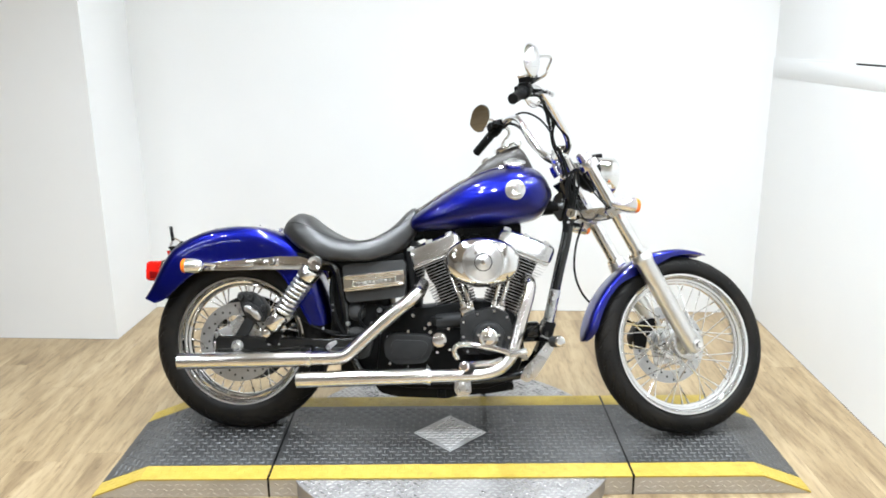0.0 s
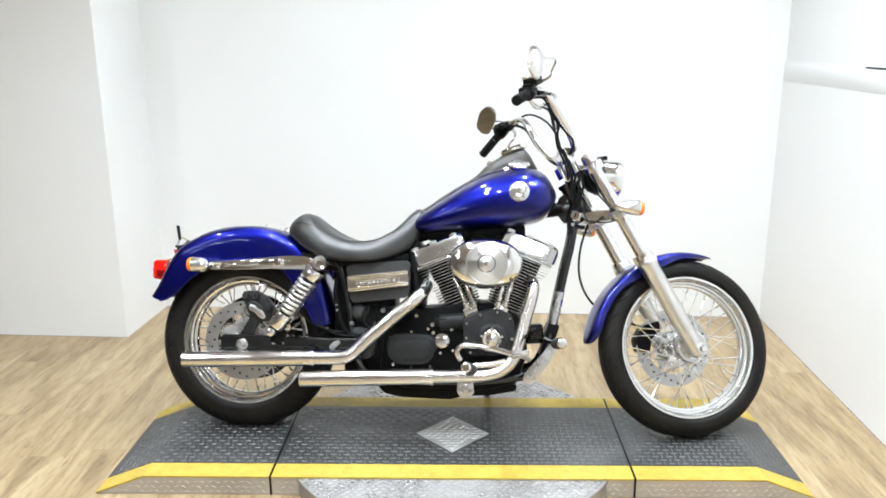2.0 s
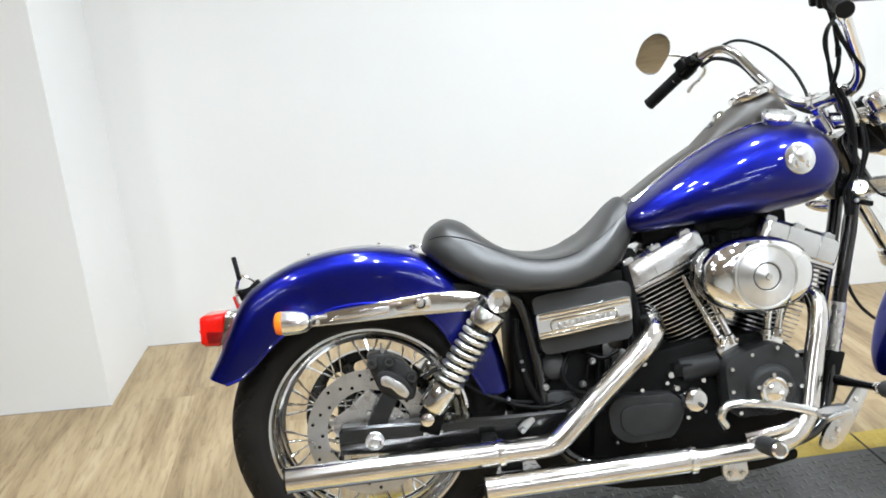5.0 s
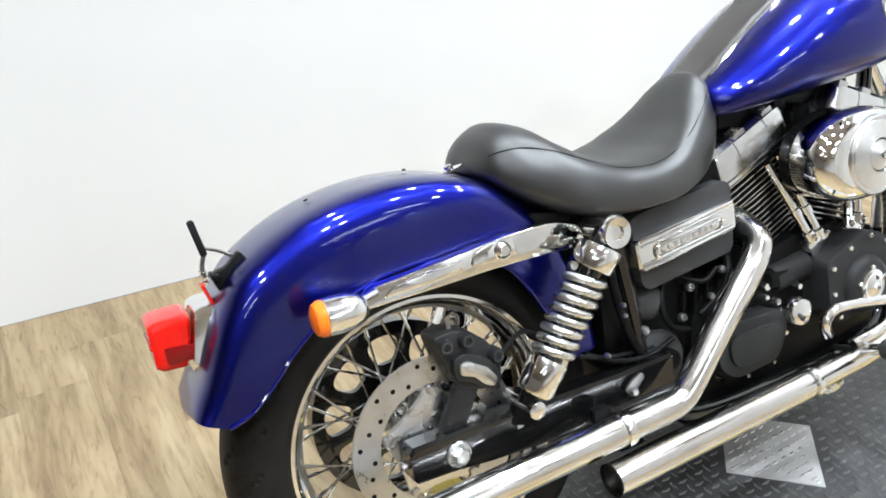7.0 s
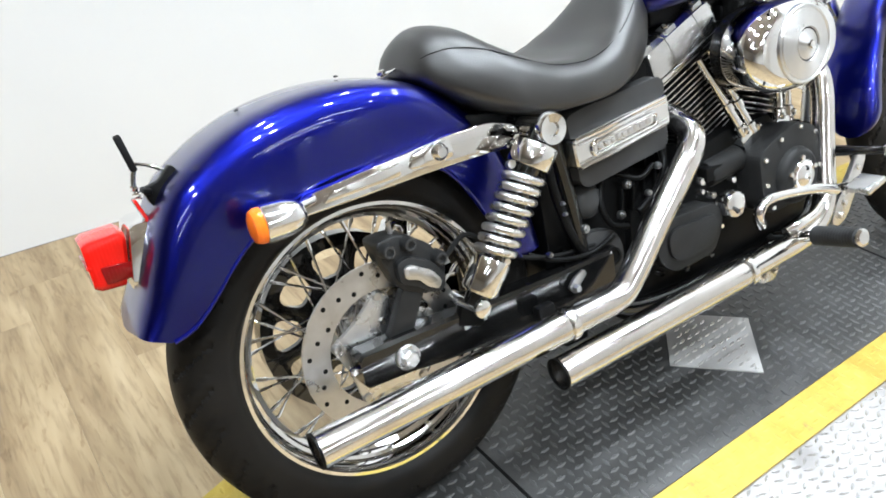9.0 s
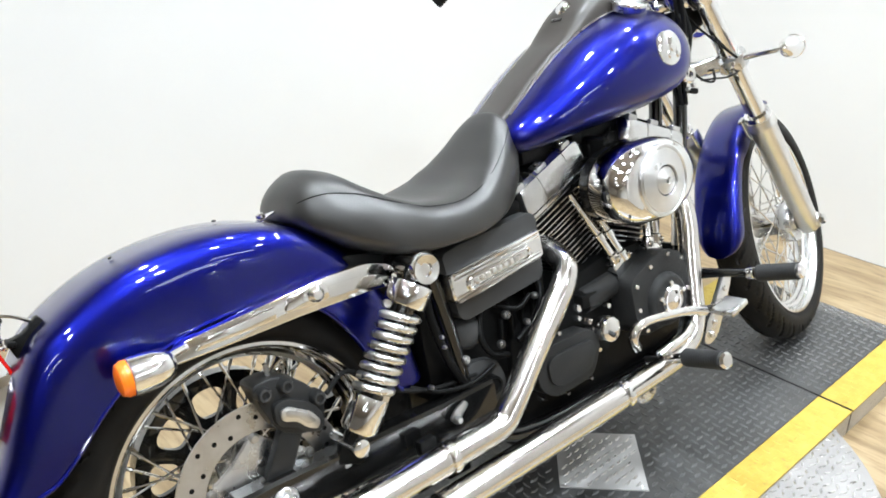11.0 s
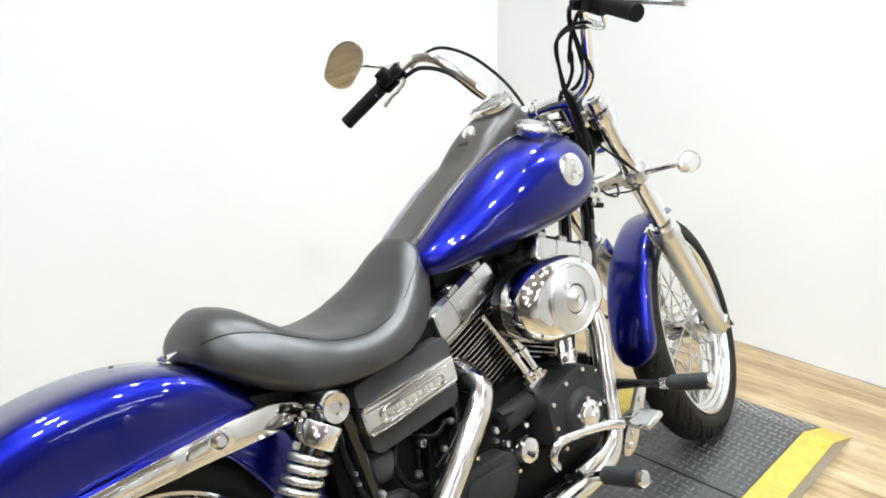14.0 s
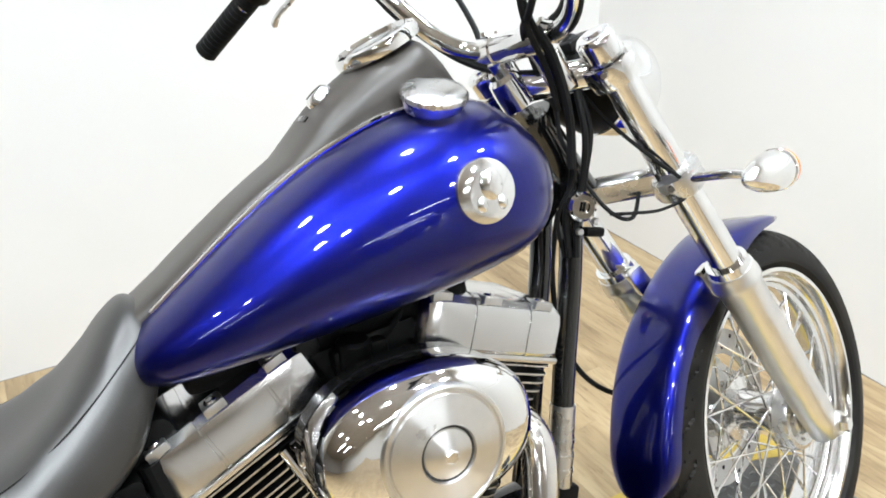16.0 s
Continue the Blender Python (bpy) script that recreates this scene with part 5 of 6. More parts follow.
# ---- frame, swingarm, shocks ----
for s in (-1, 1):
    P("frame_tube", tube([(1.215, s * 0.03, 0.83), (1.203, s * 0.036, 0.775), (1.191, s * 0.037, 0.70), (1.164, s * 0.038, 0.575), (1.128, s * 0.042, 0.40), (1.100, s * 0.055, 0.30), (1.06, s * 0.085, 0.235), (0.96, s * 0.112, 0.21), (0.8, s * 0.118, 0.20), (0.56, s * 0.12, 0.20), (0.45, s * 0.11, 0.225), (0.40, s * 0.10, 0.32)], 0.0165, 14, 6), "gloss_black", None, "glossy black frame tube")
    P("rear_frame_tube", tube([(0.40, s * 0.10, 0.30), (0.385, s * 0.10, 0.45), (0.35, s * 0.105, 0.60), (0.28, s * 0.106, 0.625)], 0.016, 12, 6), "gloss_black", None, "glossy black rear frame tube")
    arm = P("swingarm", loft([[V(x, s * y, z) for y, z in ((0.096, zc - h), (0.130, zc - h), (0.135, zc - h + 0.006), (0.135, zc + h - 0.006), (0.130, zc + h), (0.096, zc + h))] for x, zc, h in ((-0.082, 0.318, 0.022), (-0.074, 0.318, 0.031), (0.0, 0.317, 0.033), (0.06, 0.313, 0.036), (0.16, 0.309, 0.038), (0.32, 0.308, 0.036), (0.44, 0.310, 0.036))]), "gloss_black", None, "glossy black swingarm", 25)
    P("axle_cap", join(lathe([(0.0215, 0), (0.0215, 0.003), (0.020, 0.0045), (0, 0.0045)], V(-0.002, s * 0.135, 0.314), (0, s, 0), 28), bolt(V(-0.002, s * 0.139, 0.314), (0, s, 0), 0.0165, 0.013)), "satin_alu", arm, "chrome axle nut")
    P("axle_adjuster", bolt(V(-0.082, s * 0.116, 0.318), (-1, 0, 0), 0.008, 0.014), "chrome", arm)
    P("decal_bar", box((0.115, s * 0.1355, 0.322), (0.012, 0.001, 0.010), 0), "satin_alu", arm)
    P("decal_bar", box((0.142, s * 0.1355, 0.322), (0.024, 0.001, 0.005), 0), "satin_alu", arm)
    # shock absorber
    t, b = V(0.294, s * 0.180, 0.616), V(0.119, s * 0.164, 0.367)
    d = (b - t).normalized()
    ln = (b - t).length
    sh = P("shock_absorber", tube([t, b], 0.0205, 18, 1), "gloss_black", None, "chrome coil-spring shock absorber")
    P("shock_cover", lathe([(0.010, 0.027), (0.0345, 0.027), (0.036, 0.029), (0.036, 0.064), (0.0345, 0.066), (0.012, 0.066)], t, d, 32), "chrome", sh)
    P("lower_cover", lathe([(0.012, ln - 0.082), (0.031, ln - 0.082), (0.0325, ln - 0.078), (0.0325, ln - 0.028), (0.029, ln - 0.022), (0.012, ln - 0.020)], t, d, 28), "chrome", sh)
    Bs = Matrix.Translation(t) @ basis(d)
    n0, n1, turns = 0.072, ln - 0.084, 8.5
    hel = [Bs @ V(0.0295 * math.cos(2 * math.pi * turns * k / 190), 0.0295 * math.sin(2 * math.pi * turns * k / 190), n0 + (n1 - n0) * k / 190) for k in range(191)]
    P("coil_spring", tube(hel, 0.0068, 10, 1), "satin_alu", sh, "thick bright coil spring")
    P("upper_mount", lathe([(0, -0.07), (0.016, -0.07), (0.016, 0.0), (0.0275, 0.001), (0.0285, 0.006), (0.0245, 0.014), (0.012, 0.012), (0.010, 0.008), (0, 0.008)], t + V(0, s * 0.014, 0), (0, s, 0), 28), "chrome", sh)
    P("lower_mount", lathe([(0, -0.07), (0.012, -0.07), (0.012, 0.01), (0.0145, 0.011), (0.0145, 0.018), (0.008, 0.021), (0, 0.021)], b + V(0, s * 0.01, 0.0), (0, s, 0), 22), "chrome", sh)
    P("shock_bracket", join(box(tuple(b + V(0.012, -s * 0.035, -0.02)), (0.05, 0.02, 0.06), 0.006, (0, 20, 0))), "black", sh)
P("tube_sleeve", join(lathe([(0.0165, 0.0), (0.0185, 0.0), (0.0185, 0.12), (0.0165, 0.12)], V(1.1296, -0.0418, 0.406), V(0.036, 0.004, 0.175), 20, closed=True), *[lathe([(0.0185, h), (0.0196, h), (0.0196, h + 0.006), (0.0185, h + 0.006)], V(1.1296, -0.0418, 0.406), V(0.036, 0.004, 0.175), 20, closed=True) for h in (0.022, 0.043, 0.065)]), "satin_alu", None, "ribbed silver sleeve on the frame tube")
P("neck_gusset", prism(rounded([(1.14, 0.81), (1.145, 0.87), (1.18, 0.89), (1.212, 0.83), (1.192, 0.79), (1.17, 0.77)], 0.012), -0.020, 0.020, 0.006), "gloss_black", None, "black frame gusset behind the steering head")
P("backbone", tube([(1.16, 0, 0.83), (0.9, 0, 0.79), (0.62, 0, 0.72), (0.42, 0, 0.61)], 0.026, 12, 5), "black", None, "black frame backbone tube")
ig = P("ignition_switch", lathe([(0, 0.008), (0.008, 0.008), (0.009, 0.012), (0.016, 0.012), (0.020, 0.008), (0.0205, 0.0), (0.0205, -0.03), (0, -0.03)], V(1.206, -0.058, 0.802), (-0.25, -1, 0.1), 26), "chrome", None, "small round chrome lock on the frame neck")
P("key_slot", box((1.2025, -0.0705, 0.8035), (0.003, 0.003, 0.013), 0.0005, (0, 20, 0)), "black", ig)

# rear brake caliper
cal = P("brake_caliper", prism(rounded([(-0.010, 0.508), (0.034, 0.510), (0.078, 0.484), (0.106, 0.442), (0.095, 0.396), (0.056, 0.400), (0.018, 0.420), (0.0, 0.468)], 0.014), -0.122, -0.068, 0.009, 3), "cast_black", None, "black cast rear brake caliper with a polished oval badge", 30)
P("caliper_face", prism(rounded([(0.014, 0.468), (0.036, 0.474), (0.078, 0.452), (0.096, 0.420), (0.086, 0.398), (0.060, 0.404), (0.042, 0.424), (0.014, 0.432)], 0.014), -0.135, -0.118, 0.007, 3), "cast_black", cal)
P("caliper_arm", prism(rounded([(0.024, 0.420), (0.060, 0.405), (0.020, 0.335), (-0.020, 0.345)], 0.008), -0.118, -0.098, 0.006, 2), "cast_black", cal)
for x, z in ((0.006, 0.492), (0.044, 0.492), (0.092, 0.452)):
    P("bolt_boss", lathe([(0, 0.016), (0.011, 0.016), (0.013, 0.010), (0.013, -0.01)], V(x, -0.120, z), (0, -1, 0), 14), "cast_black", cal)
ov = rounded([(0.022, 0.459), (0.036, 0.462), (0.070, 0.441), (0.085, 0.418), (0.077, 0.406), (0.060, 0.415), (0.045, 0.433), (0.022, 0.441)], 0.008)
P("caliper_badge", prism(ov, -0.1345, -0.1395, 0.0015), "satin_alu", cal)
P("badge_inlay", prism(rounded([(0.030, 0.455), (0.037, 0.456), (0.066, 0.438), (0.077, 0.420), (0.062, 0.421), (0.048, 0.438), (0.030, 0.446)], 0.004), -0.139, -0.1402, 0.0003), "steel", cal)
for q in ((0.006, 0.492), (0.092, 0.452), (0.044, 0.492)):
    P("caliper_bolt", lathe([(0.0095, -0.002), (0.0095, 0.003), (0.0065, 0.003), (0.0065, 0.0), (0, 0.0)], V(q[0], -0.136, q[1]), (0, -1, 0), 18), "dark_metal", cal)
P("bleed_nipple", tube([(0.03, -0.10, 0.505), (0.028, -0.104, 0.530)], 0.004, 8, 1), "satin_alu", cal)
P("brake_hose", tube([(0.12, -0.10, 0.44), (0.17, -0.095, 0.46), (0.24, -0.10, 0.40), (0.32, -0.11, 0.37), (0.42, -0.11, 0.36)], 0.0045, 8, 6), "rubber", cal)
F("front_caliper", join(prism(rounded([(1.47, 0.36), (1.50, 0.41), (1.56, 0.43), (1.575, 0.40), (1.53, 0.36), (1.52, 0.31), (1.48, 0.31)], 0.012), 0.066, 0.128, 0.008)), "black", None, "black front brake caliper", 30)

# ---- battery box cover ----
bc = P("side_cover", prism(rounded([(0.378, 0.608), (0.42, 0.616), (0.598, 0.630), (0.610, 0.617), (0.608, 0.508), (0.598, 0.496), (0.408, 0.474), (0.394, 0.486)], 0.014), -0.05, -0.130, 0.010, 3), "box_black", None, "matte black battery box cover with a ribbed chrome band", 30)
rings = []
for y_, g in ((-0.095, 1.0), (-0.136, 1.0), (-0.140, 0.975)):
    pts = rounded([(0.380, 0.571), (0.606, 0.597), (0.609, 0.541), (0.386, 0.512)], 0.01)
    cx, cz = 0.4945, 0.5555
    rings.append([V(cx + (x - cx) * g, y_, cz + (z - cz) * g) for x, z in pts])
P("cover_band", loft(rings), "chrome", bc, "ribbed chrome band", 30)
for k, f in enumerate((0.10, 0.24, 0.80, 0.92)):
    za, zb_ = 0.572 + (0.512 - 0.572) * f, 0.597 + (0.541 - 0.597) * f
    P("band_rib", tube([(0.390, -0.139, za + 0.001), (0.45, -0.1405, za + (zb_ - za) * 0.26), (0.54, -0.1405, za + (zb_ - za) * 0.72), (0.600, -0.139, zb_)], 0.0042 if k in (0, 3) else 0.003, 8, 3), "chrome", bc)
pill = rounded([(0.418, 0.553), (0.572, 0.5715), (0.5735, 0.549), (0.4195, 0.5305)], 0.0105, 6)
P("band_frame", tube([V(x, -0.1420, z) for x, z in pill + pill[:1]], 0.0032, 8, 1), "chrome", bc)
for i in range(9):
    x = 0.437 + 0.0145 * i
    P("badge_bar", box((x, -0.1412, 0.5435 + (x - 0.437) * 0.125), (0.0095, 0.003, 0.009 if i % 3 else 0.012), 0.0010, (0, -7, 0)), "satin_alu", bc)
P("seat_pan", prism(rounded([(0.20, 0.655), (0.30, 0.640), (0.45, 0.632), (0.60, 0.655), (0.60, 0.60), (0.36, 0.580), (0.24, 0.600)], 0.01), -0.100, 0.100, 0.006), "black", None, "black seat pan over the frame rails", 30)
P("seat_post", join(prism(rounded([(0.60, 0.44), (0.655, 0.44), (0.665, 0.62), (0.64, 0.70), (0.59, 0.70), (0.60, 0.60)], 0.012), -0.07, 0.07, 0.006), tube([(0.625, -0.085, 0.44), (0.628, -0.088, 0.55), (0.61, -0.08, 0.66)], 0.012, 12, 4)), "black", None, "black frame post between seat and engine", 30)
P("gearbox_rear", prism(rounded([(0.37, 0.20), (0.36, 0.44), (0.42, 0.47), (0.55, 0.46), (0.55, 0.19), (0.45, 0.185)], 0.02), -0.088, 0.088, 0.010), "black", None, "black gearbox housing behind the engine", 30)
P("voltage_regulator", box((1.118, 0, 0.345), (0.040, 0.12, 0.13), 0.006, (0, 16, 0)), "black", None, "black regulator between the frame tubes", 30)
P("wiring_tray", box((0.845, 0.0, 0.735), (0.36, 0.11, 0.05), 0.010, (0, -2, 0)), "black", None, "black wiring tray under the tank", 30)
P("throttle_body", prism(rounded([(0.785, 0.60), (0.80, 0.715), (0.955, 0.725), (0.965, 0.60), (0.90, 0.53), (0.85, 0.53)], 0.015), -0.062, 0.075, 0.008), "black", None, "black throttle body between the cylinders", 30)
for k, (dx, dy) in enumerate(((0.0, -0.052), (0.012, -0.060), (0.024, -0.050), (-0.008, -0.044))):
    P("wiring_loom", tube([(1.205 + dx, dy, 0.955), (1.198 + dx * 1.4, dy - 0.012, 0.90), (1.204 + dx * 0.6, dy - 0.006 * k, 0.85), (1.188 + dx, dy + 0.004, 0.79), (1.184 + dx * 0.4, dy, 0.735)], 0.0052 - 0.0007 * k, 8, 6), "rubber", None, "black wiring beside the steering head")
for q in ((1.196, -0.062, 0.770), (1.232, -0.05, 0.775)):
    P("neck_bolt", bolt(V(*q), (-0.3, -1, 0.1), 0.0055, 0.010), "steel", None, "small chrome bolt")
P("connector", box((1.225, -0.055, 0.762), (0.030, 0.014, 0.013), 0.003, (0, 14, 0)), "black", None, "black wiring connector")
P("battery_tray", box((0.375, 0, 0.49), (0.09, 0.18, 0.26), 0.010), "black", None, "black battery tray", 30)
P("rear_filler", join(box((0.47, 0, 0.52), (0.16, 0.17, 0.20), 0.012), box((0.375, 0, 0.45), (0.09, 0.15, 0.25), 0.012)), "black", None, "black oil tank and battery tray", 30)
for pts, r_ in (([(0.340, -0.112, 0.56), (0.338, -0.120, 0.50), (0.352, -0.124, 0.43), (0.372, -0.120, 0.38), (0.40, -0.11, 0.34)], 0.0085), ([(0.46, -0.10, 0.47), (0.44, -0.118, 0.43), (0.455, -0.122, 0.39), (0.50, -0.115, 0.37)], 0.006), ([(0.62, -0.09, 0.50), (0.60, -0.12, 0.46), (0.575, -0.12, 0.42), (0.53, -0.115, 0.39)], 0.007), ([(0.28, -0.10, 0.385), (0.33, -0.118, 0.362), (0.40, -0.122, 0.352), (0.46, -0.118, 0.365)], 0.005), ([(0.50, -0.10, 0.47), (0.535, -0.122, 0.455), (0.575, -0.118, 0.47)], 0.005)):
    P("rubber_hose", tube(pts, r_, 10, 6), "black", None, "black hose under the side cover")
P("oil_filler_dome", lathe([(0, 0.026), (0.014, 0.025), (0.027, 0.018), (0.033, 0.006), (0.034, -0.03)], V(0.425, -0.092, 0.440), (-0.1, -1, 0.15), 26, cap=False), "box_black", None, "domed black plastic cap under the side cover")
P("drain_cap", lathe([(0, 0.004), (0.012, 0.004), (0.0135, 0.007), (0.018, 0.006), (0.019, 0.0), (0.019, -0.04)], V(0.447, -0.122, 0.330), (-0.1, -1, 0.1), 24, cap=False), "black", None, "round black rubber plug beside the swingarm pivot")
P("pivot_plate", prism(rounded([(0.385, 0.27), (0.38, 0.36), (0.41, 0.385), (0.47, 0.375), (0.49, 0.33), (0.47, 0.27)], 0.02), -0.088, -0.112, 0.006), "box_black", None, "black cast plate round the swingarm pivot", 30)
P("pipe_hanger", join(prism(rounded([(0.322, 0.316), (0.335, 0.300), (0.350, 0.316), (0.366, 0.330), (0.360, 0.340), (0.338, 0.332)], 0.005), -0.148, -0.142, 0.002), bolt(V(0.334, -0.151, 0.314), (0, -1, 0), 0.0075, 0.010)), "steel", None, "steel bracket that hangs the upper pipe", 30)
for q, r_ in (((0.399, -0.112, 0.397), 0.0085), ((0.487, -0.112, 0.396), 0.0085), ((0.513, -0.108, 0.447), 0.009), ((0.583, -0.118, 0.465), 0.007), ((0.558, -0.112, 0.418), 0.0065), ((0.31, -0.118, 0.379), 0.005), ((0.345, -0.128, 0.465), 0.004), ((0.347, -0.128, 0.445), 0.004)):
    P("hose_clamp", join(bolt(V(*q), (0, -1, 0.1), r_, 0.010, False), lathe([(r_ * 0.55, 0.010), (r_ * 0.35, 0.013), (0, 0.013)], V(*q), (0, -1, 0.1), 12, cap=False)), "steel", None, "small steel fitting")
P("gearbox_rib", join(*[box((0.50 + 0.028 * i, -0.104, 0.415 + 0.006 * i), (0.006, 0.012, 0.05), 0.002, (0, 8, 0)) for i in range(4)]), "black", None, "cast ribs of the gearbox")


# ---- engine ----
CR = V(0.867, 0, 0.262)
eng = P("crankcase", join(prism(rounded([(0.50, 0.20), (0.52, 0.40), (0.60, 0.45), (0.70, 0.46), (0.80, 0.48), (0.94, 0.48), (1.02, 0.42), (1.04, 0.30), (1.00, 0.20), (0.90, 0.165), (0.60, 0.165)], 0.03), -0.105, 0.13, 0.012), lathe([(0.0, 0.10), (0.11, 0.10), (0.125, 0.09), (0.125, -0.09), (0.0, -0.09)], CR + V(0, 0, 0.02), (0, 1, 0), 40)), "black", None, "black V-twin crankcase and gearbox", 30)
P("primary_cover", prism(rounded([(0.50, 0.24), (0.52, 0.38), (0.75, 0.42), (0.95, 0.44), (1.02, 0.36), (1.0, 0.24), (0.9, 0.19), (0.6, 0.19)], 0.05), 0.13, 0.20, 0.02, 3), "wrinkle", eng)
CAM = [(0.806, 0.424), (0.838, 0.440), (0.868, 0.452), (0.925, 0.466), (0.975, 0.446), (0.992, 0.398), (0.984, 0.318), (0.955, 0.302), (0.83, 0.298), (0.812, 0.32)]
cam_cover = P("cam_cover", prism(rounded(CAM, 0.016), -0.10, -0.168, 0.010, 3), "wrinkle", eng, "wrinkle-finish black cam cover", 30)
mc_ = V(0.909, -0.166, 0.358)
P("cam_boss", lathe([(0.060, 0), (0.057, 0.010), (0.049, 0.017), (0.046, 0.0185), (0, 0.0185)], mc_, (0, -1, 0), 40), "wrinkle", cam_cover)
P("cam_medallion", lathe([(0.033, 0), (0.033, 0.004), (0.029, 0.007), (0.024, 0.0055), (0.020, 0.0055), (0.016, 0.008), (0, 0.008)], mc_ + V(0, -0.018, 0), (0, -1, 0), 36), "chrome", cam_cover, "round chrome timer cover")
for i in range(5):
    a = radians(90 + 72 * i)
    P("medallion_bolt", bolt(mc_ + V(0.038 * math.cos(a), -0.0185, 0.038 * math.sin(a)), (0, -1, 0), 0.0055, 0.006, False), "chrome", cam_cover)
for x, z in ((0.82, 0.412), (0.868, 0.442), (0.928, 0.453), (0.972, 0.432), (0.98, 0.36), (0.972, 0.318), (0.835, 0.31), (0.82, 0.36)):
    P("cover_bolt", bolt(V(x, -0.168, z), (0, -1, 0), 0.0055, 0.006, False), "chrome", cam_cover)
gb = P("gearbox_cover", prism(rounded([(0.533, 0.342), (0.556, 0.366), (0.698, 0.362), (0.716, 0.322), (0.684, 0.262), (0.574, 0.256), (0.538, 0.285)], 0.022), -0.10, -0.150, 0.012, 3), "wrinkle", eng, "wrinkle-finish black gearbox end cover", 30)
P("cover_relief", prism(rounded([(0.560, 0.330), (0.575, 0.345), (0.685, 0.343), (0.695, 0.318), (0.672, 0.280), (0.585, 0.276), (0.562, 0.295)], 0.02), -0.149, -0.157, 0.004), "wrinkle", gb)
for x, z in ((0.546, 0.352), (0.62, 0.374), (0.712, 0.352), (0.725, 0.30), (0.69, 0.25), (0.62, 0.244), (0.555, 0.256), (0.68, 0.385)):
    P("cover_bolt", bolt(V(x, -0.118, z), (0, -1, 0), 0.006, 0.018, False), "chrome", gb)
P("starter", lathe([(0, 0.0), (0.026, 0.0), (0.028, 0.004), (0.028, 0.09), (0, 0.09)], V(0.72, -0.105, 0.405), (1, 0, 0.12), 24), "wrinkle", eng)
P("starter_boss", box((0.725, -0.115, 0.41), (0.05, 0.03, 0.03), 0.005), "black", eng)
P("dipstick_cap", lathe([(0, 0.020), (0.014, 0.022), (0.025, 0.018), (0.029, 0.010), (0.029, 0), (0.016, -0.03), (0, -0.03)], V(0.734, -0.150, 0.347), (0, -1, 0.05), 28), "chrome", eng, "round chrome oil filler cap")
for q, r_ in (((0.695, -0.11, 0.40), 0.0095), ((0.70, -0.13, 0.373), 0.008), ((0.765, -0.125, 0.385), 0.007), ((0.635, -0.10, 0.43), 0.008), ((0.77, -0.12, 0.31), 0.006)):
    P("case_bolt", bolt(V(*q), (0, -1, 0), r_, 0.014, False), "chrome", eng)
P("oil_pan", join(prism(rounded([(0.50, 0.165), (0.52, 0.145), (0.58, 0.132), (0.76, 0.128), (0.80, 0.14), (0.92, 0.15), (1.0, 0.165), (1.0, 0.19), (0.5, 0.19)], 0.012), -0.10, 0.10, 0.008), box((0.74, -0.105, 0.145), (0.03, 0.006, 0.025), 0.002)), "black", eng, "black oil pan under the engine", 30)
P("oil_filter", lathe([(0, 0.0), (0.034, 0.0), (0.038, 0.006), (0.038, 0.07), (0.03, 0.078), (0, 0.078)], V(1.02, 0.0, 0.36), (1, 0, 0.1), 28), "gloss_black", eng)


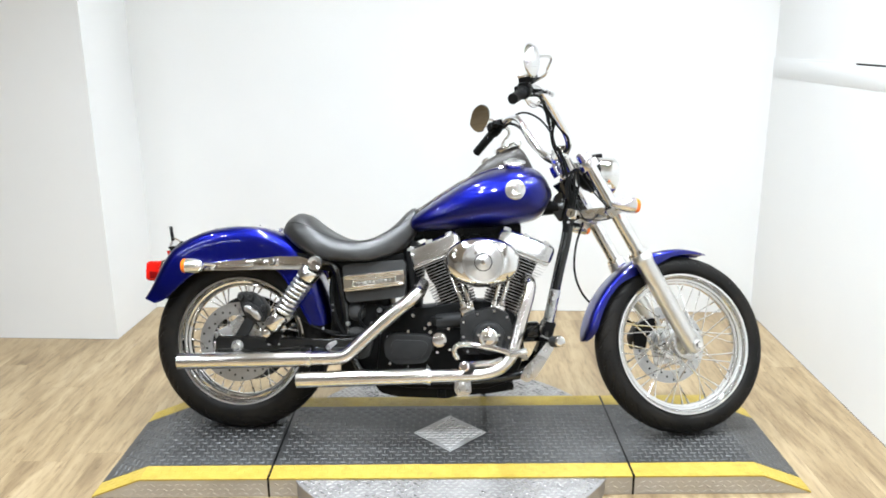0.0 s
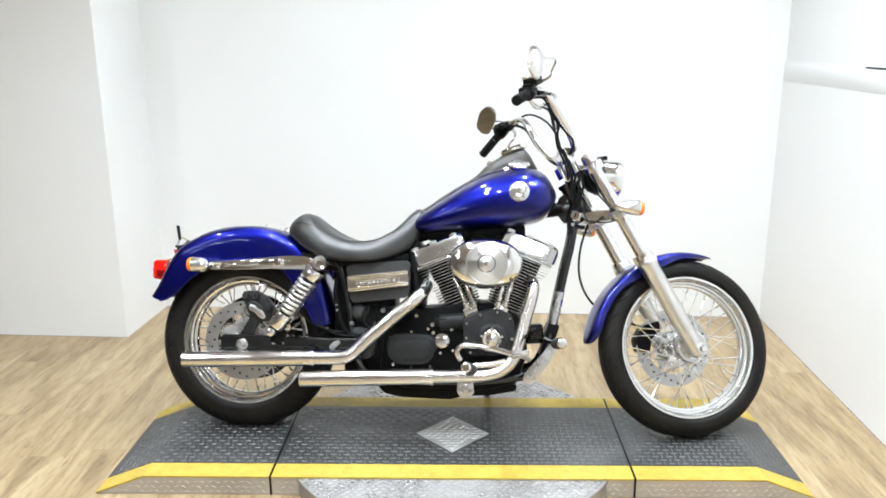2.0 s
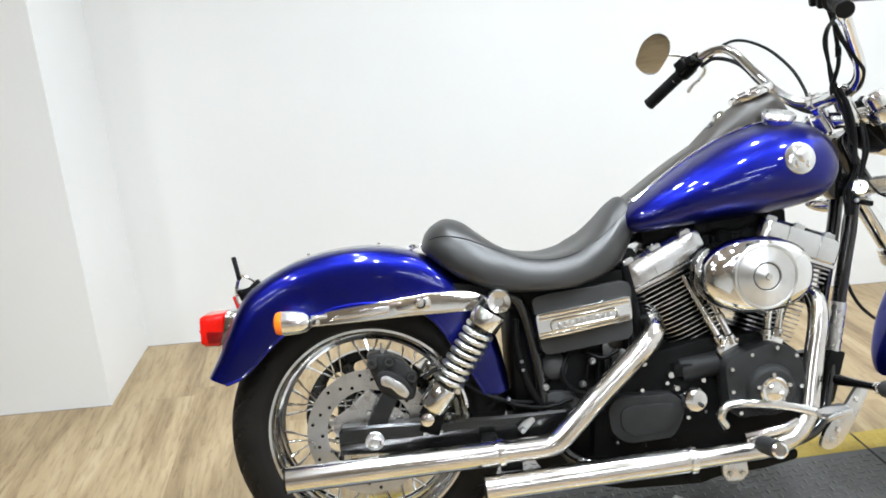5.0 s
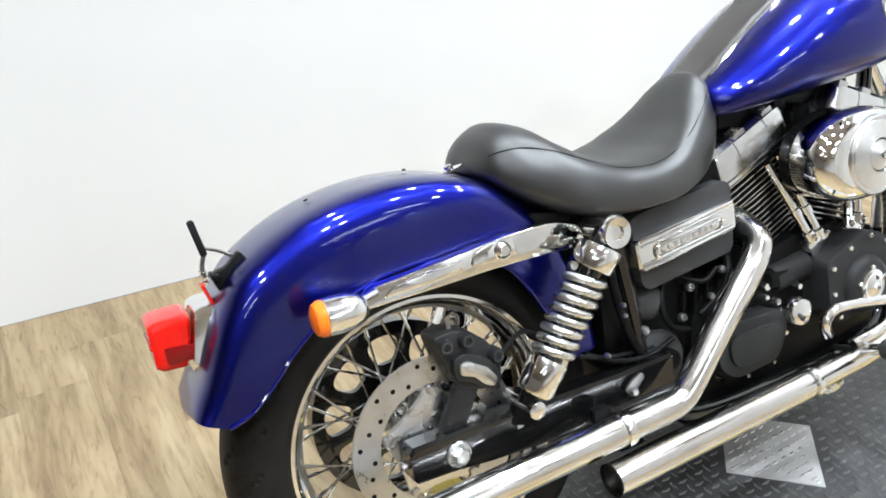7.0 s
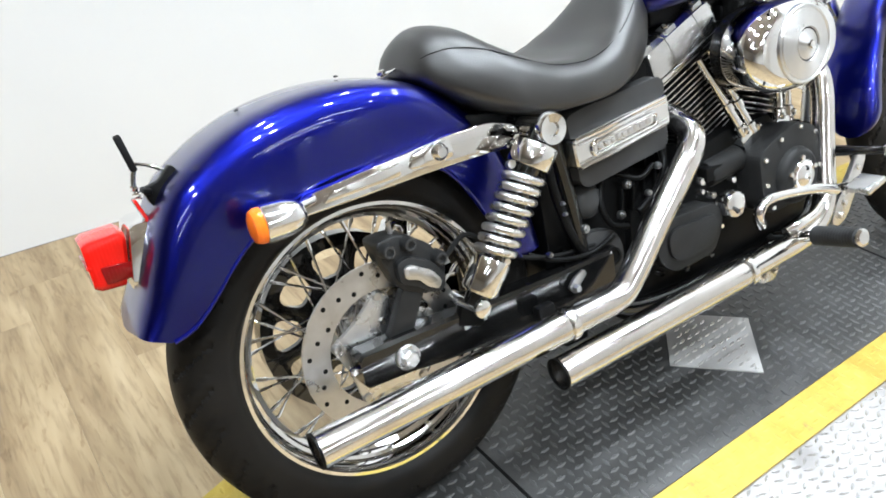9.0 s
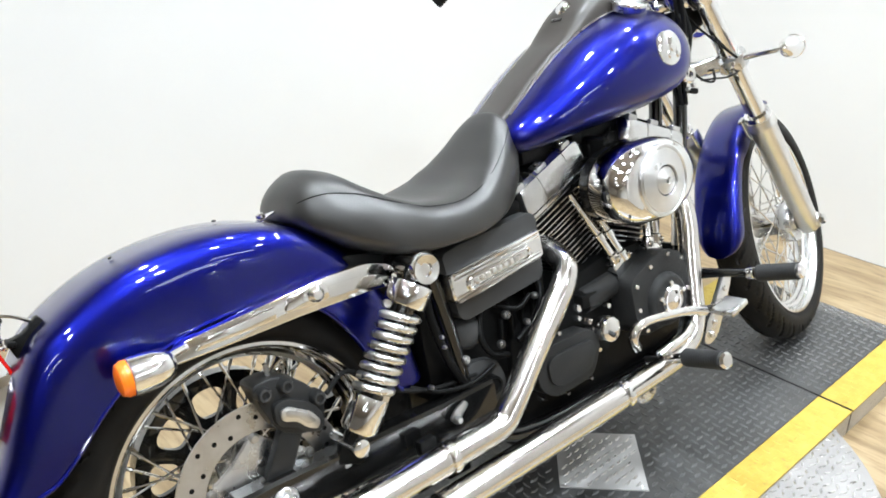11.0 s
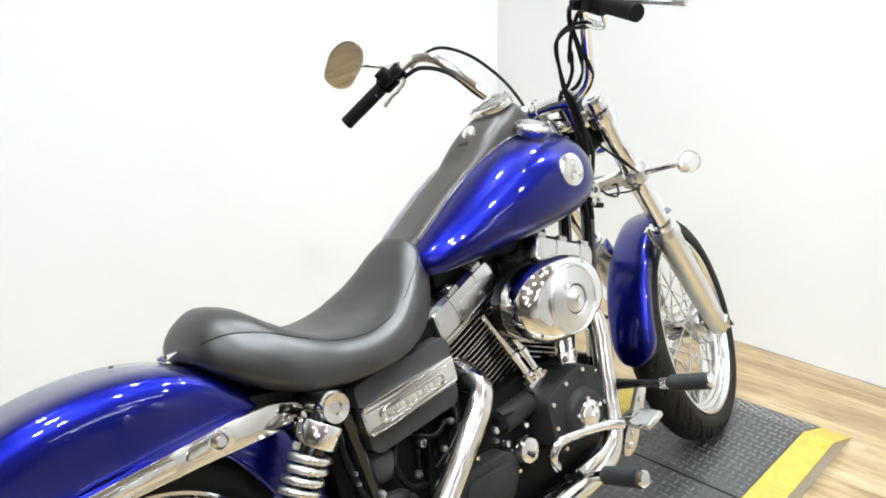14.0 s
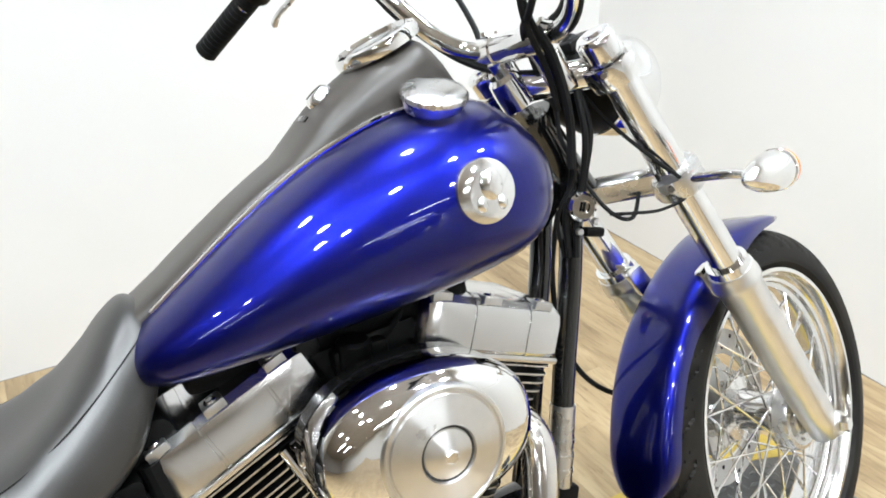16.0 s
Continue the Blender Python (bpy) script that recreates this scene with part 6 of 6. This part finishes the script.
def cylinder(name, top, lean):
    """A finned barrel and head on an axis that leans by that many degrees, with its rocker box."""
    ax = V(math.sin(radians(lean)), 0, math.cos(radians(lean)))
    Bc = Matrix.Translation(top) @ Matrix((ax.cross(V(0, -1, 0)).normalized(), V(0, 1, 0), ax)).transposed().to_4x4()
    core = bmesh.new()
    core = loft([[Bc @ V(0.062 * math.cos(a) * k, 0.060 * math.sin(a) * k, h) for a in np.linspace(0, 2 * math.pi, 24, endpoint=False)] for k, h in ((0.92, -0.25), (0.92, -0.1), (1.05, -0.08), (1.1, 0.0))])
    root = P(name, core, "black", None, "black finned engine cylinder with bright fin edges")
    n = 21
    for i in range(n):
        h = -0.026 - i * 0.0113
        k = 1.0 if i < 5 else 0.94 - 0.012 * (i - 5)
        wx, wy = (0.102 - 0.002 * i if i < 4 else 0.088 * k), 0.084 * (1.0 if i < 5 else 0.94)
        out = rounded([(-wx, -wy), (wx, -wy), (wx, wy), (-wx, wy)], 0.045 if i >= 5 else 0.022, 5)
        bm = loft([[Bc @ V(x, y, h + dz) for x, y in out] for dz in (-0.0012, 0.0012)])
        bm.faces.ensure_lookup_table()
        m_ = len(out)
        for j, f in enumerate(bm.faces):
            f.material_index = 1 if len(f.verts) == 4 else 0
        P("fin", bm, ["black", "fin_edge"], root, "", 40)

    def rb(pts, y0, y1, bev):
        b = prism(pts, y0, y1, bev, 3)
        b.transform(Bc)
        return b
    rock = P(name.replace("cylinder", "rocker_box"), rb(rounded([(-0.102, -0.021), (0.102, -0.021), (0.102, -0.013), (-0.102, -0.013)], 0.003), -0.0875, 0.0875, 0.002), "rocker_alu", None, "polished silver rocker box", 30)
    prof = [(-0.099, -0.0125), (-0.102, -0.008), (-0.1015, 0.034), (-0.097, 0.047), (-0.086, 0.055), (-0.066, 0.058), (0.066, 0.058), (0.086, 0.055), (0.097, 0.047), (0.1015, 0.034), (0.102, -0.008), (0.099, -0.0125)]
    lid = loft([[Bc @ V(x * 1.05, y * g * 0.88, 0.006 + (z - 0.006) * (g ** 2)) for y, z in prof] for x, g in ((-0.1035, 0.62), (-0.1025, 0.76), (-0.099, 0.87), (-0.093, 0.945), (-0.084, 0.985), (-0.072, 1.0), (-0.036, 1.0), (-0.0355, 0.982), (-0.032, 0.982), (-0.0315, 1.0), (0.042, 1.0), (0.0425, 0.982), (0.046, 0.982), (0.0465, 1.0), (0.072, 1.0), (0.084, 0.985), (0.093, 0.945), (0.099, 0.87), (0.1025, 0.76), (0.1035, 0.62))])
    P("rocker_cover", lid, "rocker_alu", rock, "polished silver rocker cover", 25)
    for x in (-0.082, -0.010, 0.068):
        P("cover_pocket", rb(rounded([(x - 0.013, 0.044), (x + 0.013, 0.044), (x + 0.013, 0.0585), (x - 0.013, 0.0585)], 0.003), -0.0835, -0.055, 0.002), "steel", rock)
        P("cover_bolt", lathe([(0.0085, -0.010), (0.0085, 0.001), (0.0070, 0.003), (0.0045, 0.003), (0.0045, 0.0), (0, 0.0)], Bc @ V(x, -0.070, 0.058), ax, 14), "chrome", rock)
    return Bc


Br = cylinder("rear_cylinder", V(0.717, 0, 0.652), -22.5)
Bf = cylinder("front_cylinder", V(1.032, 0, 0.666), 21.0)
for s, B_, lift in ((1, Br, V(0.832, -0.115, 0.452)), (-1, Bf, V(0.938, -0.115, 0.456))):
    blk = P("tappet_block", join(box(tuple(lift + V(0, 0.01, 0.0)), (0.052, 0.05, 0.035), 0.006, (0, -22.5 * s, 0)), bolt(lift + V(-0.018, -0.018, 0.014), (0, -0.3, 1), 0.005, 0.012), bolt(lift + V(0.018, -0.018, 0.014), (0, -0.3, 1), 0.005, 0.012)), "chrome", eng, "chrome tappet block")
    for k in (-1, 1):
        a = lift + V(0.013 * k, -0.008, 0.010)
        b = B_ @ V(0.036 * s + 0.016 * k, -0.086, -0.035)
        d = b - a
        tb = P("pushrod_tube", join(tube([a, b], 0.0090, 14, 1), lathe([(0.0085, 0), (0.0125, 0), (0.0125, 0.02), (0.0085, 0.024)], a, d, 14, closed=True), lathe([(0.0085, 0.06), (0.0115, 0.06), (0.0115, 0.075), (0.0085, 0.078)], a, d, 14, closed=True)), "chrome", None, "chrome pushrod tube")

# air cleaner
AC = V(0.884, 0, 0.625)


def oval(a, b, y, m=48, e=0.9):
    return [V(AC.x + a * math.copysign(abs(math.cos(t)) ** e, math.cos(t)), y, AC.z + b * math.copysign(abs(math.sin(t)) ** e, math.sin(t))) for t in (2 * math.pi * i / m for i in range(m))]


air = P("air_cleaner", loft([oval(a, b, y) for a, b, y in ((0.126, 0.083, -0.130), (0.130, 0.087, -0.138), (0.131, 0.088, -0.172), (0.129, 0.086, -0.187), (0.122, 0.080, -0.200), (0.108, 0.069, -0.209), (0.088, 0.062, -0.214))]), "chrome", None, "oval chrome air cleaner cover with a round insert", 50)
P("air_backplate", loft([oval(a, b, y) for a, b, y in ((0.120, 0.078, -0.100), (0.128, 0.085, -0.108), (0.1275, 0.0845, -0.129))]), "gloss_black", air)
ic = V(AC.x + 0.004, -0.2135, AC.z)
P("air_insert", lathe([(0.0735, -0.012), (0.0735, 0.0035), (0.0715, 0.0055), (0.0690, 0.0055), (0.0675, 0.0035), (0.0655, 0.0035), (0.0640, 0.0060), (0.0325, 0.0120), (0.0312, 0.0080), (0.0286, 0.0080), (0.0275, 0.0100), (0.0100, 0.0160), (0, 0.0160)], ic, (0, -1, 0), 64), "spun_alu", air, "round spun-metal insert with a small centre bolt", 20)
P("insert_groove", lathe([(0.0284, 0.0083), (0.0315, 0.0083), (0.0315, 0.0074), (0.0284, 0.0074)], ic, (0, -1, 0), 56, closed=True), "dark_metal", air)
P("insert_bolt", bolt(ic + V(0, -0.0148, 0), (0, -1, 0), 0.0085, 0.006), "chrome", air)
P("intake_manifold", join(tube([(0.80, 0, 0.63), (0.868, -0.01, 0.665), (0.94, 0, 0.63)], 0.026, 14, 5), box((0.868, -0.06, 0.65), (0.08, 0.10, 0.08), 0.01)), "black", eng, "black intake between the cylinders")
P("map_sensor", join(lathe([(0, 0.0), (0.021, 0.0), (0.021, 0.030), (0.017, 0.034), (0, 0.034)], V(0.852, -0.072, 0.692), (0.1, -0.15, 1), 18), box((0.862, -0.05, 0.70), (0.07, 0.06, 0.03), 0.006)), "black", eng, "black sensor on the intake")
P("fuel_hose", tube([(0.88, -0.05, 0.70), (0.905, -0.06, 0.715), (0.93, -0.05, 0.735), (0.95, -0.03, 0.76)], 0.005, 8, 4), "rubber", eng)
P("coil_cover", box((0.80, -0.03, 0.735), (0.03, 0.10, 0.03), 0.006), "black", eng)

# ---- exhaust ----


def muffler(name, a, b, r, header, rh):
    a, b = Vector(a), Vector(b)
    d = (b - a).normalized()
    ln = (b - a).length
    root = P(name, lathe([(r - 0.004, 0.03), (r - 0.004, 0.001), (r - 0.002, -0.001), (r, 0.001), (r, ln - 0.02), (r * 0.96, ln - 0.006), (r * 0.90, ln), (rh * 0.9, ln)], a, d, 32, cap=False), "pipe_chrome", None, "long straight chrome muffler", 30)
    P("muffler_core", lathe([(0, 0.014), (r - 0.003, 0.014), (r - 0.003, 0.016), (0, 0.016)], a, d, 24), "black", root, "black open end of the muffler")
    P("muffler_lip", lathe([(r - 0.004, -0.001), (r + 0.0006, -0.001), (r + 0.0006, 0.003), (r - 0.004, 0.003)], a, d, 28, closed=True), "black", root)
    P("muffler_clamp", lathe([(r * 0.9, ln - 0.006), (r + 0.0025, ln - 0.006), (r + 0.0035, ln), (r + 0.0025, ln + 0.008), (r * 0.86, ln + 0.008)], a, d, 28, closed=True), "chrome", root)
    P("header_pipe", tube([b - d * 0.004] + header, rh, 22, 7), "pipe_chrome", root, "bent chrome exhaust header")
    return root


m1 = muffler("upper_muffler", (-0.200, -0.192, 0.262), (0.275, -0.192, 0.279), 0.0285, [(0.33, -0.192, 0.281), (0.395, -0.192, 0.287), (0.436, -0.190, 0.318), (0.505, -0.182, 0.382), (0.58, -0.172, 0.446), (0.625, -0.163, 0.483), (0.652, -0.145, 0.508), (0.660, -0.115, 0.525), (0.664, -0.07, 0.54)], 0.0255)
m2 = muffler("lower_muffler", (0.232, -0.205, 0.205), (0.70, -0.205, 0.226), 0.0285, [(0.78, -0.203, 0.2295), (0.88, -0.198, 0.234), (0.945, -0.19, 0.252), (0.985, -0.178, 0.292), (1.004, -0.165, 0.35), (1.026, -0.150, 0.43), (1.044, -0.138, 0.492), (1.053, -0.122, 0.535), (1.050, -0.095, 0.556), (1.040, -0.06, 0.562)], 0.0230)
P("muffler_bracket", join(box((0.30, -0.175, 0.245), (0.05, 0.012, 0.03), 0.003), box((0.255, -0.16, 0.30), (0.035, 0.02, 0.03), 0.004)), "black", m1)
P("support_plate", join(prism(rounded([(0.79, 0.205), (0.845, 0.205), (0.85, 0.165), (0.835, 0.15), (0.80, 0.15), (0.788, 0.17)], 0.006), -0.15, -0.162, 0.003), bolt(V(0.805, -0.163, 0.168), (0, -1, 0), 0.006, 0.006), bolt(V(0.835, -0.163, 0.168), (0, -1, 0), 0.006, 0.006)), "satin_alu", m2, "small polished bracket under the pipe")

# ---- foot controls and side stand ----


def foot_peg(a, b, nm, label):
    a, b = Vector(a), Vector(b)
    d = b - a
    ln = d.length
    prof = [(0.010, 0), (0.015, 0.004)]
    for i in range(14):
        z = 0.008 + (ln - 0.024) * i / 14
        prof += [(0.0190, z), (0.0192, z + (ln - 0.024) / 14 * 0.7), (0.0188, z + (ln - 0.024) / 14 * 0.82)]
    prof += [(0.0192, ln - 0.015), (0.0190, ln - 0.010), (0.012, ln - 0.009)]
    root = P(nm, lathe(prof, a, d, 22), "peg_rubber", None, label)
    P("peg_end", lathe([(0.012, ln - 0.010), (0.0165, ln - 0.010), (0.017, ln - 0.004), (0.012, ln), (0, ln)], a, d, 20), "chrome", root)
    return root


for s in (-1, 1):
    pg = foot_peg((0.845, s * 0.252, 0.262), (0.828, s * 0.368, 0.285), "foot_peg", "black rubber foot peg with a chrome end")
    P("peg_mount", tube([(0.85, s * 0.15, 0.235), (0.850, s * 0.20, 0.245), (0.845, s * 0.255, 0.263)], [0.014, 0.013, 0.011], 12, 4), "chrome", pg)
    hp = foot_peg((1.129, s * 0.242, 0.356), (1.143, s * 0.348, 0.369), "highway_peg", "black rubber forward peg with a chrome end")
    P("peg_mount", tube([(1.10, s * 0.11, 0.35), (1.115, s * 0.165, 0.352), (1.13, s * 0.246, 0.357)], [0.014, 0.010, 0.0085], 14, 4), "gloss_black", hp)
    P("peg_collar", lathe([(0.009, -0.004), (0.0125, -0.004), (0.0135, 0.0), (0.0135, 0.010), (0.0125, 0.013), (0.009, 0.013)], V(1.127, s * 0.228, 0.3545), V(0.014, s * 0.106, 0.013), 18, closed=True), "chrome", hp)
bp_ = P("brake_pedal", join(prism(rounded([(1.018, 0.214), (1.040, 0.202), (1.070, 0.215), (1.104, 0.266), (1.140, 0.330), (1.138, 0.352), (1.116, 0.350), (1.084, 0.305), (1.034, 0.252)], 0.012), -0.158, -0.170, 0.004), bolt(V(1.046, -0.171, 0.226), (0, -1, 0), 0.009, 0.006)), "satin_alu", None, "polished brake pedal plate with a chrome linkage", 30)
for q in ((1.062, 0.25), (1.108, 0.318)):
    P("pedal_bolt", bolt(V(q[0], -0.171, q[1]), (0, -1, 0), 0.007, 0.005), "chrome", bp_)
P("pedal_pad", box((1.01, -0.252, 0.318), (0.060, 0.055, 0.014), 0.004, (0, -14, 0)), "satin_alu", bp_)
P("pedal_arm", tube([(1.04, -0.172, 0.29), (1.025, -0.20, 0.302), (1.01, -0.235, 0.312)], 0.009, 10, 4), "satin_alu", bp_)
P("pedal_linkage", tube([(1.0, -0.195, 0.302), (0.95, -0.188, 0.318), (0.87, -0.182, 0.332), (0.815, -0.178, 0.335), (0.794, -0.175, 0.324), (0.788, -0.172, 0.304), (0.80, -0.168, 0.282)], 0.0115, 12, 6), "chrome", bp_)
P("linkage_bracket", tube([(0.83, -0.20, 0.262), (0.87, -0.205, 0.27), (0.92, -0.20, 0.275), (0.955, -0.19, 0.285)], 0.011, 12, 5), "chrome", bp_)
P("side_stand", join(tube([(0.90, 0.13, 0.19), (0.90, 0.20, 0.14), (0.89, 0.29, 0.085), (0.885, 0.325, 0.083)], [0.013, 0.012, 0.010, 0.012], 12, 5), box((0.88, 0.335, 0.083), (0.05, 0.03, 0.006), 0.002)), "black", None, "black side stand holding the motorcycle up")


# ---- floor planks ----
random.seed(5)
PW, PL = 0.178, 1.22
meshes = []


def plank_mesh(length):
    bm = bmesh.new()
    bmesh.ops.create_cube(bm, size=1.0, matrix=Matrix.Diagonal((PW - 0.0002, length - 0.0002, 0.004, 1)))
    top = [e for e in bm.edges if all(v.co.z > 0 for v in e.verts)]
    bmesh.ops.bevel(bm, geom=top, offset=0.0003, segments=1, affect="EDGES")
    me = bpy.data.meshes.new("plank")
    bm.to_mesh(me)
    bm.free()
    me.materials.append(M["plank"])
    return me


full = plank_mesh(PL)
nx = int((X1 + 2.9) / PW) + 1
for i in range(-1, nx):
    x = X1 - 0.004 - PW * (i + 0.5)
    y_hi = 3.9 if x - PW / 2 < XB - 0.1 else 4.34
    y = y_hi - random.uniform(0.25, 1.0) * PL
    spans = [(y, y_hi)]
    while y > 0.4:
        spans.append((y - PL, y))
        y -= PL
    for k, (a, b) in enumerate(spans):
        me = full if abs(b - a - PL) < 1e-6 else plank_mesh(b - a)
        ob = new("plank", me)
        ob.parent = floor
        ob.location = (x, (a + b) / 2, -0.002)
